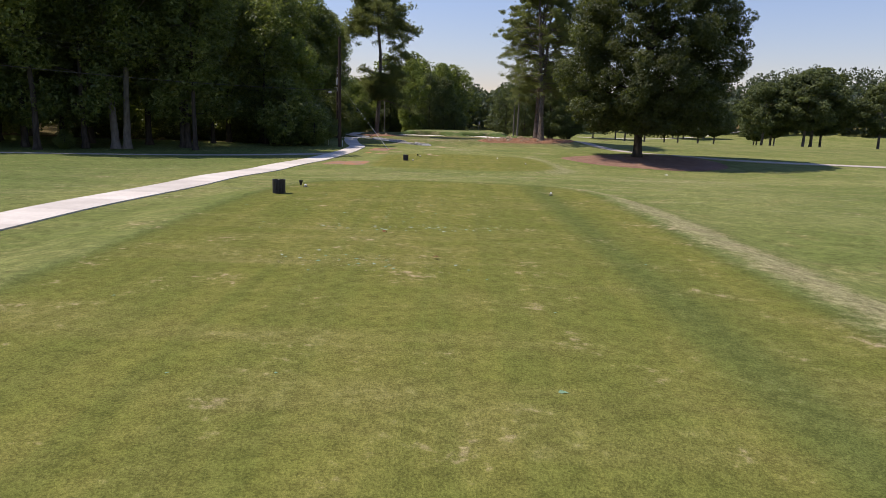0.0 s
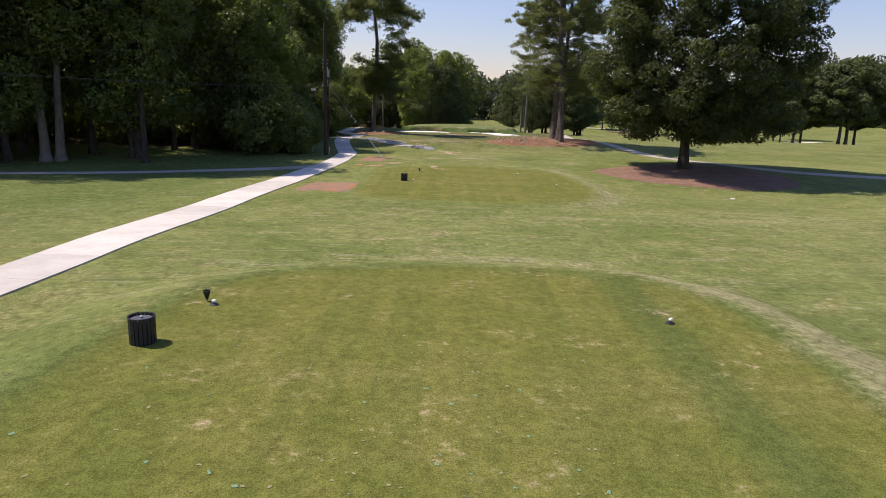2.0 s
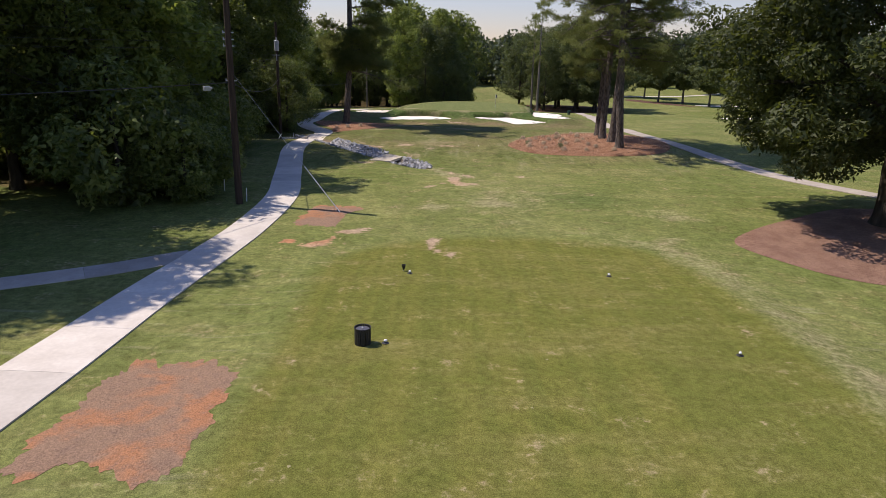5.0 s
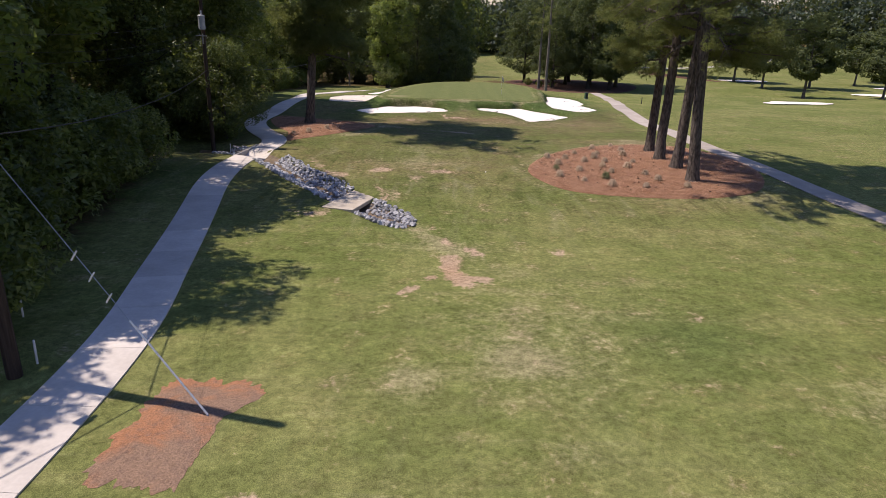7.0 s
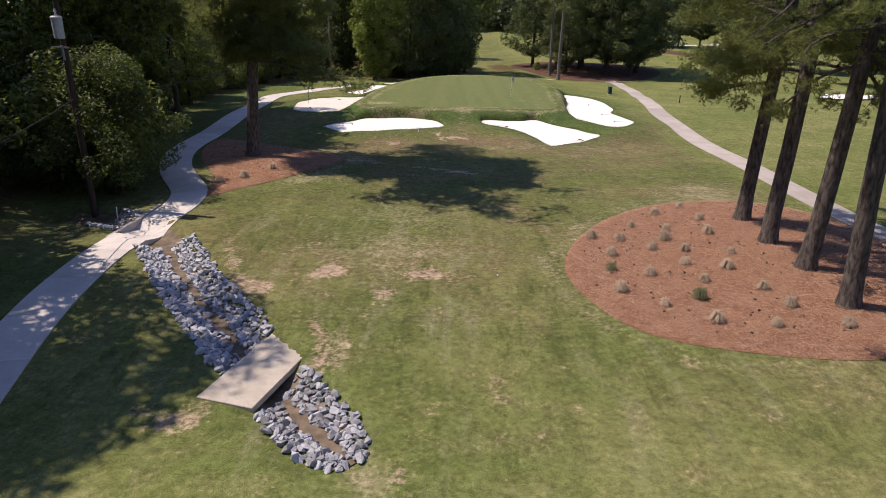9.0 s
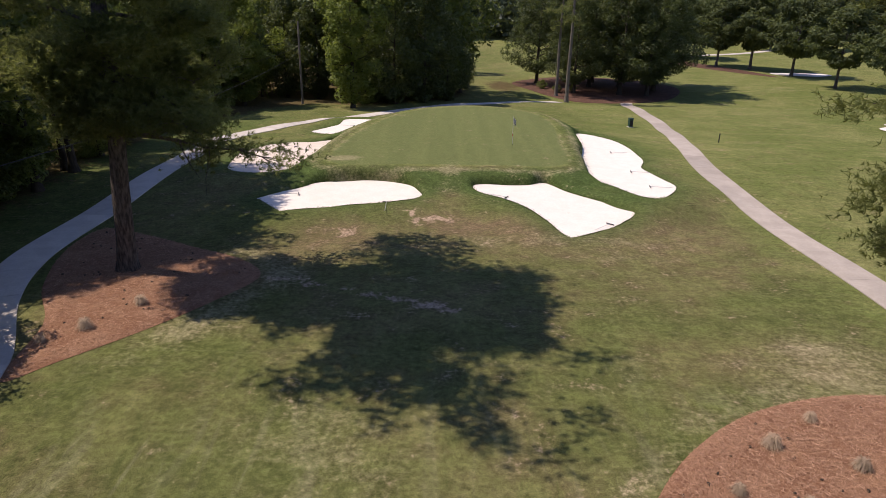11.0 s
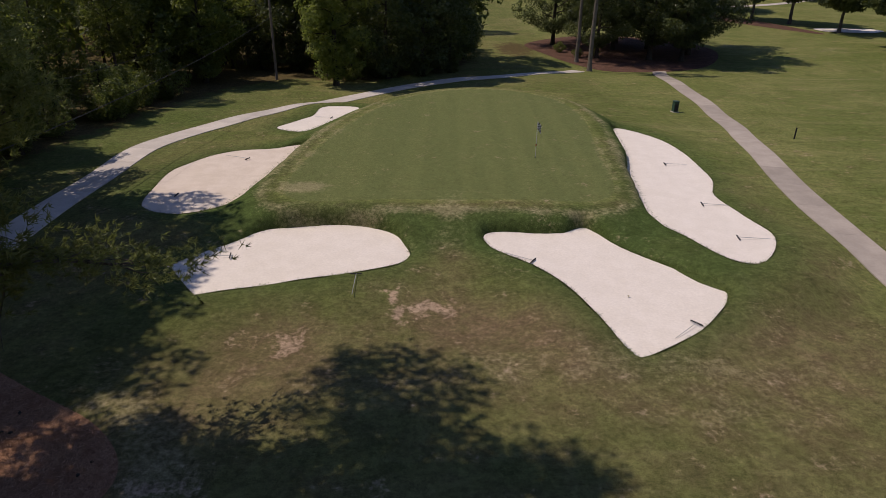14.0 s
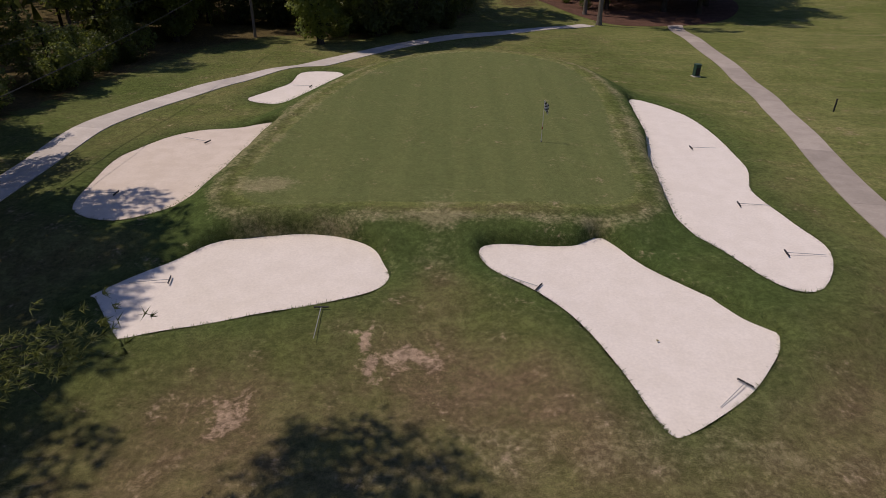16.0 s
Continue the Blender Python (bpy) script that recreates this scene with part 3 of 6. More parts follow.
def layers(gx, gy):
    """How far each kind of turf reaches at the places given."""
    out = {}
    d_green, d_tee1, d_tee2 = signed(gx, gy, GREEN), signed(gx, gy, TEE_BACK), signed(gx, gy, TEE_FRONT)
    out["green"] = np.clip(.5 - d_green / .8, 0, 1)
    out["tee"] = np.maximum(1 - ease((d_tee1 + .1) / .35), 1 - ease((d_tee2 + .4) / 1.2))
    out["litter"] = np.maximum(np.clip(.45 - signed(gx, gy, WOODS, 10) / 5, 0, 1) * ease((gy - 77 + np.clip(gx + 22, 0, 8)) / 6), ease((np.hypot(gx, gy - 60) - 325) / 25) * ((gx < -25) | (gx > 70) | (gy > 332)) + .9 * hump(gx, gy, 13.5, 220, 4, 9))
    wear = .85 * np.exp(-((d_tee1 - 1.1) / .85) ** 2) * ease((gx - 1) / 6) + .32 * np.exp(-((d_tee1 - 2.2) / 2.0) ** 2) * ease((gy - 28) / 4)
    wear += .62 * np.exp(-((d_green - 1.25) / .45) ** 2) + .4 * np.exp(-((d_green - .15) / .3) ** 2) + .55 * np.exp(-((d_tee2 - 1.2) / 1.3) ** 2) * ease((gx - 4) / 6)
    for x, y, rx, ry, k in WORN:
        wear += k * hump(gx, gy, x, y, rx, ry)
    for line in TRACKS:
        wear += .55 * np.exp(-(nearest(gx, gy, spline(line, 8, False), False)[0] / .5) ** 2)
    d_bed = signed(gx, gy, LEFT_BED)
    wear += .55 * np.exp(-((d_bed - .9) / 1.1) ** 2) * ease((gx + 11) / 3) + .3 * np.exp(-((signed(gx, gy, STRAW_BED) - .5) / .7) ** 2)
    out["wear"] = wear
    out["clay"] = np.clip(1.3 * hump(gx, gy, -8.0, 70.2, .7, .7) + .9 * hump(gx, gy, -6.6, 70.6, 1.0, 1.0) + .2 * hump(gx, gy, -.3, 85.6, 1, 1.5), 0, 1)
    out["mown"] = (.15 + .85 * ease((gy - 86) / 14) * ease((117 - gy) / 10)) * ease((22 - np.abs(gx)) / 5)
    out["coarse"] = ease((gy - 86) / 22) * .88 * (d_green > .4) * (.22 + .78 * ease((21 - gx) / 4)) * (1 - .5 * ease((gy - 142) / 14))
    bare = sum(k * hump(gx, gy, x, y, rx, ry) for x, y, rx, ry, k in BARE)
    for x0, y0, x1, y1, r, k in STREAKS:
        near = (gx > min(x0, x1) - 2) & (gx < max(x0, x1) + 2) & (gy > min(y0, y1) - 2) & (gy < max(y0, y1) + 2)
        if near.any():
            d = nearest(gx[near], gy[near], np.array([(x0, y0), (x1, y1)]), False)[0]
            bare[near] = np.maximum(bare[near], 1.12 * k * np.exp(-(d / (r * 1.15)) ** 2))
    out["bare"] = bare
    out["dry"] = (1 - .85 * ease((gy - 64) / 12)) * ease((gy - 20) / 10)
    out["brown"] = np.clip(sum(k * hump(gx, gy, x, y, rx, ry) for x, y, rx, ry, k in BROWN), 0, .9)
    lush = .15 * ease((gx - 9) / 10) * ease((50 - gy) / 15) + .7 * hump(gx, gy, 7.4, 80, 2.6, 2.2) + 1.0 * np.exp(-((gx - 4.2) / .6) ** 2) * (d_tee1 < 0) + .7 * np.exp(-(d_tee1 / .3) ** 2)
    lush += .85 * np.exp(-((d_green - 2.6) / 1.6) ** 2) * (d_green > 1.2) + .5 * ease((-gx - 13) / 6)
    for poly, *_r in BUNKERS:
        lush += .75 * np.exp(-(signed(gx, gy, poly, 5) / 1.5) ** 2)
    out["lush"] = np.clip(lush, 0, 1)
    return out


def put_layers(me, x, y):
    for name, values in layers(x, y).items():
        a = me.attributes.new(name, "FLOAT", "POINT")
        a.data.foreach_set("value", np.asarray(values, np.float32))


put_layers(ground.data, gx, gy)


def sheet(name, poly, step, height, mat, label, category, kind="structure"):
    co, faces = filled(poly, step, height)
    me = mesh_of(name, co, faces, mat, True)
    return tagged(new(name, me), label, category, kind=kind)


def bunker_rim(k, poly):
    """The turf rim of a bunker: a rounded lip, steep where the ground stands high over the sand."""
    step = np.roll(poly, -1, 0) - np.roll(poly, 1, 0)
    n = np.stack([step[:, 1], -step[:, 0]], 1) / np.linalg.norm(step, axis=1, keepdims=True)
    area = np.sum(poly[:, 0] * np.roll(poly[:, 1], -1) - np.roll(poly[:, 0], -1) * poly[:, 1])
    n = n if area > 0 else -n
    wob = np.array([noise.noise((x * 1.1, y * 1.1, k)) for x, y in poly])
    rings = []
    for d, rise in ((-.12, -9), (0.0, .02), (.05, .28), (.13, .62), (.3, .9), (.6, 1.0), (1.05, 1.0), (1.35, 2.0)):
        q = poly + n * (d + (wob * .09 if d < .7 else 0) * np.ones(len(poly)))[:, None]
        s0, g = sand_level(q[:, 0], q[:, 1], k), ground_z(q[:, 0], q[:, 1])
        z = s0 - .15 if rise < -1 else s0 - .01 + (np.maximum(g, s0 + .05) - s0 + .01) * rise if d < .5 else g + .015 if rise < 1.5 else g - .05
        rings.append(np.stack([q[:, 0], q[:, 1], z], 1))
    m = len(poly)
    i = np.arange(m)
    j = (i + 1) % m
    faces = np.concatenate([np.stack([r * m + i, r * m + j, (r + 1) * m + j, (r + 1) * m + i], 1) for r in range(len(rings) - 1)])
    co = np.concatenate(rings)
    me = fast_mesh("bunker_rim", co, faces if area < 0 else faces[:, ::-1], TURF)
    me.polygons.foreach_set("use_smooth", [True] * len(me.polygons))
    put_layers(me, co[:, 0], co[:, 1])
    return me


for k, (poly, *_r) in enumerate(BUNKERS):
    sheet("sand_bunker", poly, .55, lambda x, y, d, k=k: sand_level(x, y, k) + .05 * ease(1 + d / 1.2) * (.5 + .5 * np.sin(x * 1.7 + y)), TAN_SAND if k == 0 else SAND,
          "raked tan sand bunker beside the green" if k == 0 else "raked white sand bunker beside the green", "bunker")
    tagged(new("bunker_rim", bunker_rim(k, spline(poly[::2], 4))), "grassy lip round a sand bunker", "bunker edge", kind="structure")
for poly, mat, label in ((STRAW_BED, STRAW, "reddish pine straw bed round four pine trunks"), (LEFT_BED, STRAW, "reddish pine straw bed beside the cart path"), (OAK_BED, MULCH, "brown mulch ring under the big oak")):
    sheet("straw_bed", poly, .45, lambda x, y, d: ground_z(x, y) + .015 + .08 * ease(-d / .5) + .025 * np.sin(x * 2.1) * np.sin(y * 1.7) * ease(-d), mat, label, "flower bed")


def strewn(bed, count, seed):
    """Loose pine needles lying over a straw bed."""
    g = np.random.default_rng(seed)
    lo, hi = bed.min(0), bed.max(0)
    p = g.uniform(lo, hi, (count, 2))
    p = p[signed(p[:, 0], p[:, 1], bed, 9) < -.04]
    n = len(p)
    w = g.uniform(0, 2 * np.pi, n)
    d = np.stack([np.cos(w), np.sin(w), g.normal(0, .15, n)], 1) * g.uniform(.05, .12, (n, 1))
    b = np.stack([-np.sin(w), np.cos(w), g.normal(0, .5, n)], 1) * g.uniform(.003, .0075, (n, 1))
    lift = .015 + .08 * ease(-signed(p[:, 0], p[:, 1], bed, 9) / .5)
    c = np.stack([p[:, 0], p[:, 1], ground_z(p[:, 0], p[:, 1]) + lift + g.uniform(.02, .08, n)], 1)
    return fast_mesh("straw_litter", np.stack([c - d - b, c - d + b, c + d], 1).reshape(-1, 3), np.arange(3 * n).reshape(-1, 3), NEEDLE_LITTER)


for bed, count, seed in ((STRAW_BED, 95000, 11), (LEFT_BED, 30000, 12)):
    tagged(new("straw_litter", strewn(bed, count, seed)), "loose reddish pine needles strewn over the bed", "pine straw", kind="stuff")
EARTHS = (([(-9.66, 53.4), (-9.75, 56.2), (-9.5, 58.0), (-8.4, 58.3), (-7.2, 58.2), (-6.45, 57.0), (-6.4, 55.0), (-6.5, 53.0), (-7.6, 53.1), (-8.7, 53.5), (-9.15, 52.9)]), ([(-8.3, 73.0), (-8.2, 75.1), (-7.9, 76.7), (-6.9, 76.9), (-5.9, 76.8), (-5.4, 76.1), (-6.05, 75.1), (-6.3, 72.8), (-7.0, 72.65)]))
for poly in EARTHS:
    ring = spline(poly, 24)
    mid = ring.mean(0)
    ring = np.array([mid + (q - mid) * (1 + .14 * noise.noise((q[0] * 1.9, q[1] * 1.9, 1)) + .12 * noise.noise((q[0] * 6, q[1] * 6, 4))) for q in ring])
    sheet("bare_earth", ring, .3, lambda x, y, d: ground_z(x, y) + .008 + .04 * ease(-d / .3) + .02 * np.sin(x * 5.1 + y) * np.sin(y * 4.3) * ease(-d), EARTH, "patch of dug brown and orange clay in the turf", "bare earth")


def lip_grass():
    """Ragged blades hanging over the sand all round the bunkers."""
    g = np.random.default_rng(12)
    verts = []
    for k, (poly, *_r) in enumerate(BUNKERS):
        seg = np.roll(poly, -1, 0) - poly
        ln = np.hypot(*seg.T)
        count = int(ln.sum() * 55)
        i = g.choice(len(poly), count, p=ln / ln.sum())
        p = poly[i] + seg[i] * g.random((count, 1))
        out = np.stack([seg[i, 1], -seg[i, 0]], 1) / ln[i][:, None]
        if np.sum(poly[:, 0] * np.roll(poly[:, 1], -1) - np.roll(poly[:, 0], -1) * poly[:, 1]) < 0:
            out = -out
        base = p + out * g.uniform(.0, .16, (count, 1))
        s0 = sand_level(base[:, 0], base[:, 1], k)
        rise = np.clip(ground_z(base[:, 0] + out[:, 0] * .3, base[:, 1] + out[:, 1] * .3) - s0, .03, 1)
        z = s0 + rise * g.uniform(.05, .8, count)
        tip = base + out * g.uniform(-.16, .02, (count, 1)) + g.normal(size=(count, 2)) * .03
        side = seg[i] / ln[i][:, None] * g.uniform(.008, .02, (count, 1))
        verts.append(np.stack([np.c_[base - side, z], np.c_[base + side, z], np.c_[tip, z + g.uniform(-.05, .09, count)]], 1).reshape(-1, 3))
    v = np.concatenate(verts)
    return fast_mesh("lip_grass", v, np.arange(len(v)).reshape(-1, 3), WEED)


tagged(new("lip_grass", lip_grass()), "ragged grass hanging over the bunker lips", "grass", kind="stuff")


# ---- cart paths of cast slabs ----
def cart_path(name, line, widths, label, slab=3.0, mat=CONCRETE, rise=.045):
    pts = spline(line, 10, False)
    s = np.concatenate([[0], np.cumsum(np.hypot(*np.diff(pts, axis=0).T))])
    total = s[-1]
    base = tagged(new(name), label, "path", kind="structure")
    count = int(total / slab)
    for i in range(count):
        a, b = total * i / count + .006, total * (i + 1) / count - .006
        verts = []
        steps = 5
        for u in np.linspace(a, b, steps):
            x, y = np.interp(u, s, pts[:, 0]), np.interp(u, s, pts[:, 1])
            x2, y2 = np.interp(u + .4, s, pts[:, 0]), np.interp(u + .4, s, pts[:, 1])
            x1, y1 = np.interp(u - .4, s, pts[:, 0]), np.interp(u - .4, s, pts[:, 1])
            n = Vector((y2 - y1, x1 - x2)).normalized()
            half = float(np.interp(y, (16, 42, 58, 72, 112), (widths[0] * .84, *widths[:1] * 2, *widths[1:])))
            for w in (-half, -half * .33, half * .33, half):
                px, py = x + n.x * w, y + n.y * w
                verts.append((px, py, max(gz(px, py), gz(x, y) - .05) + rise + .01 * (abs(w) < half)))
        top = len(verts)
        verts += [(x, y, z - .22) for x, y, z in verts]
        faces = []
        for r in range(steps - 1):
            for c in range(3):
                q = r * 4 + c
                faces.append((q, q + 1, q + 5, q + 4))
            for c in (0, 3):
                q = r * 4 + c
                faces.append((q, q + 4, q + 4 + top, q + top) if c == 0 else (q + 4, q, q + top, q + 4 + top))
        faces.append(tuple(range(4)) + tuple(top + 3 - k for k in range(4)))
        e = (steps - 1) * 4
        faces.append(tuple(e + 3 - k for k in range(4)) + tuple(top + e + k for k in range(4)))
        part("concrete_slab", mesh_of("concrete_slab", verts, faces, mat), base)
    return base


cart_path("cart_path", [(-12.7, -30), (-12.6, 0), (-12.55, 20), (-12.42, 35), (-12.25, 45), (-12.0, 52), (-11.75, 57), (-11.4, 63.5), (-10.75, 68.5), (-10.35, 72), (-10.25, 76.5), (-10.6, 80.5), (-11.6, 85.6),
                        (-13.1, 93.4), (-14.1, 98.9), (-14.45, 103.3), (-14.4, 107), (-13.95, 110), (-13.8, 112.5), (-14.35, 114.8), (-16.6, 118.9), (-17.9, 122.8), (-18.5, 127), (-18.6, 133), (-18.6, 139), (-18.5, 146),
                        (-18.75, 151.5), (-17.9, 155.5), (-16.4, 159.8), (-13.7, 164.8), (-10.9, 168.9), (-6.8, 173.9), (-1.6, 181), (3.4, 185.4), (9.4, 188.6), (16.8, 195.5), (20.5, 200.5)], (1.1, .92, .98),
          "pale concrete cart path winding beside the woods")
cart_path("cart_path", [(90, 66), (60, 70), (47, 71.5), (38, 73), (32, 75.2), (28.9, 79.2), (26, 86.2), (24.0, 91.8), (22.4, 97.3), (21.4, 103), (21.1, 111), (21.25, 119.5), (21.5, 126), (21.65, 132.5), (21.9, 139.5), (22.6, 145), (24.0, 151.5),
                        (26.3, 162), (28.4, 175), (29.1, 182), (29.6, 188), (31.5, 200), (36, 214)], (.92, .92, .92), "tan concrete cart path along the fairway", 4.0, TAN_CONCRETE)
cart_path("side_path", [(-11.5, 68.0), (-12.6, 67.2), (-14.3, 65.9), (-19.7, 62.8), (-24.1, 60.2), (-36, 55.5), (-60, 49)], (.72, .72, .72), "narrow worn concrete side path joining the cart path", 4.0, OLD_CONCRETE, .02)


# ---- trees ----
def leaves_mesh(name, centres, dirs, length, width, mat, rng, facing=None):
    """Pointed leaves, one at each centre, turned at random or towards a side."""
    n = len(centres)
    a = dirs / (np.linalg.norm(dirs, axis=1, keepdims=True) + 1e-9)
    r = rng.normal(size=(n, 3)) if facing is None else facing + rng.normal(size=(n, 3)) * .6
    if facing is not None:
        r /= np.linalg.norm(r, axis=1, keepdims=True) + 1e-9
        a = a - r * np.sum(a * r, axis=1, keepdims=True)
        a /= np.linalg.norm(a, axis=1, keepdims=True) + 1e-9
    b = np.cross(a, r)
    b /= np.linalg.norm(b, axis=1, keepdims=True) + 1e-9
    s = rng.uniform(.65, 1.35, (n, 1))
    v = np.stack([centres + b * width * s - a * length * .8 * s, centres + a * length * 1.1 * s, centres - b * width * s - a * length * .8 * s], 1).reshape(-1, 3)
    return fast_mesh(name, v, np.arange(3 * n).reshape(n, 3), mat)


def needle_points(centres, dirs, length, width, count, rng):
    """Brush-like tufts of thin needle blades, as triangles."""
    n = len(centres)
    c = np.repeat(centres, count, 0)
    d = np.repeat(dirs / (np.linalg.norm(dirs, axis=1, keepdims=True) + 1e-9), count, 0) * .55 + rng.normal(size=(n * count, 3)) * .5
    d /= np.linalg.norm(d, axis=1, keepdims=True) + 1e-9
    b = np.cross(d, rng.normal(size=d.shape))
    b /= np.linalg.norm(b, axis=1, keepdims=True) + 1e-9
    ln = length * rng.uniform(.7, 1.2, (len(c), 1))
    return np.stack([c - b * width, c + b * width, c + d * ln], 1).reshape(-1, 3)


def limb(rng, start, way, length, r0, droop=0.0, kinks=5, wander=.18):
    p, d = np.array(start, float), np.array(way, float) / np.linalg.norm(way)
    pts, rad = [p.copy()], [r0]
    for i in range(kinks):
        d = d + rng.normal(size=3) * wander + np.array((0, 0, -droop))
        d /= np.linalg.norm(d)
        p = p + d * length / kinks
        pts.append(p.copy())
        rad.append(r0 * (1 - .85 * (i + 1) / kinks))
    return pts, rad


def broadleaf(name, label, seed, height, trunk_r, crown_low, crown_r, leaf, count, leaf_len, bark, clumps=90, clump_r=1.2, peak=.42, flat=.75, limbs=16, lean=0.0, lobes=.12, skirt=.6):
    """A broad-leaved tree: flared trunk, limbs, and a crown of leaf clumps. Stands at the origin."""
    rng = np.random.default_rng(seed)
    tree = thing(name, Matrix(), label, "tree")
    top = height * .82
    trunk = [(lean * z * .3 + rng.normal() * .03 * abs(z) ** .5, rng.normal() * .03 * abs(z) ** .5, z) for z in (-.25, .15, .6, 1.5, 3, 5, top * .45, top * .7, top)]
    rad = [trunk_r * k for k in (1.9, 1.5, 1.15, 1, .93, .85, .65, .4, .08)]
    pieces = [tube(trunk, rad, 9)]
    body = []

    def reach(u):
        return crown_r * (math.sin(math.pi * min(1, u / peak) / 2) ** skirt if u < peak else math.sqrt(max(0, 1 - ((u - peak) / (1 - peak)) ** 2.2)) * .98 + .02)
    for i in range(limbs):
        u = (i + .5) / limbs
        z = crown_low + .2 + u * (top - crown_low) * .85
        w = i * 2.4 + rng.uniform(-.3, .3)
        n = reach(u * .9 + .05) * rng.uniform(.75, .95)
        k = np.interp(z, [t[2] for t in trunk], range(len(trunk)))
        c0 = np.array(trunk[int(k)])
        pts, rr = limb(rng, (c0[0], c0[1], z), (math.cos(w), math.sin(w), .25 + .5 * u), n, trunk_r * (.42 - .25 * u), .03)
        pieces.append(tube(pts, rr, 5, False))
        for q in (2, 4):
            p2, r2 = limb(rng, pts[q], rng.normal(size=3) * (1, 1, .4) + (math.cos(w), math.sin(w), .2), n * .4, rr[q] * .6, .02, 3)
            pieces.append(tube(p2, r2, 4, False))
    part("trunk", mesh_of("trunk", *join(*pieces), bark, True), tree)
    cen, size = [], []
    for i in range(clumps):
        u = (i + rng.uniform(0, 1)) / clumps
        w = i * 2.39996 + rng.uniform(-.5, .5)
        r = reach(u) * (rng.uniform(.35, 1) ** .5) * rng.uniform(.85, 1.08) * (1 + lobes * (math.sin(2 * w + seed) * .6 + math.sin(3 * w - 7 * u + seed * 2) + math.sin(9 * u + seed)))
        cen.append((math.cos(w) * r + lean * height * .2, math.sin(w) * r, crown_low + u * (height - crown_low)))
        size.append(clump_r * rng.uniform(.45, 1.45))
    cen, size = np.array(cen), np.array(size)
    pick = rng.choice(clumps, count, p=size ** 2 / (size ** 2).sum())
    o = rng.normal(size=(count, 3))
    o /= np.linalg.norm(o, axis=1, keepdims=True)
    o *= rng.uniform(.35, 1, (count, 1)) ** .5
    pos = cen[pick] + o * size[pick][:, None] * (1, 1, flat)
    pos[:, 2] = np.maximum(pos[:, 2], crown_low - 1.1 + rng.uniform(0, .7, count) if crown_low > 1.7 else .05)
    dirs = o * (.6, .6, .2) + rng.normal(size=(count, 3)) * .6 + (0, 0, -.15)
    part("crown", leaves_mesh("crown", pos, dirs, leaf_len, leaf_len * .55, leaf, rng, o * .75 + (0, 0, .6)), tree)
    return tree


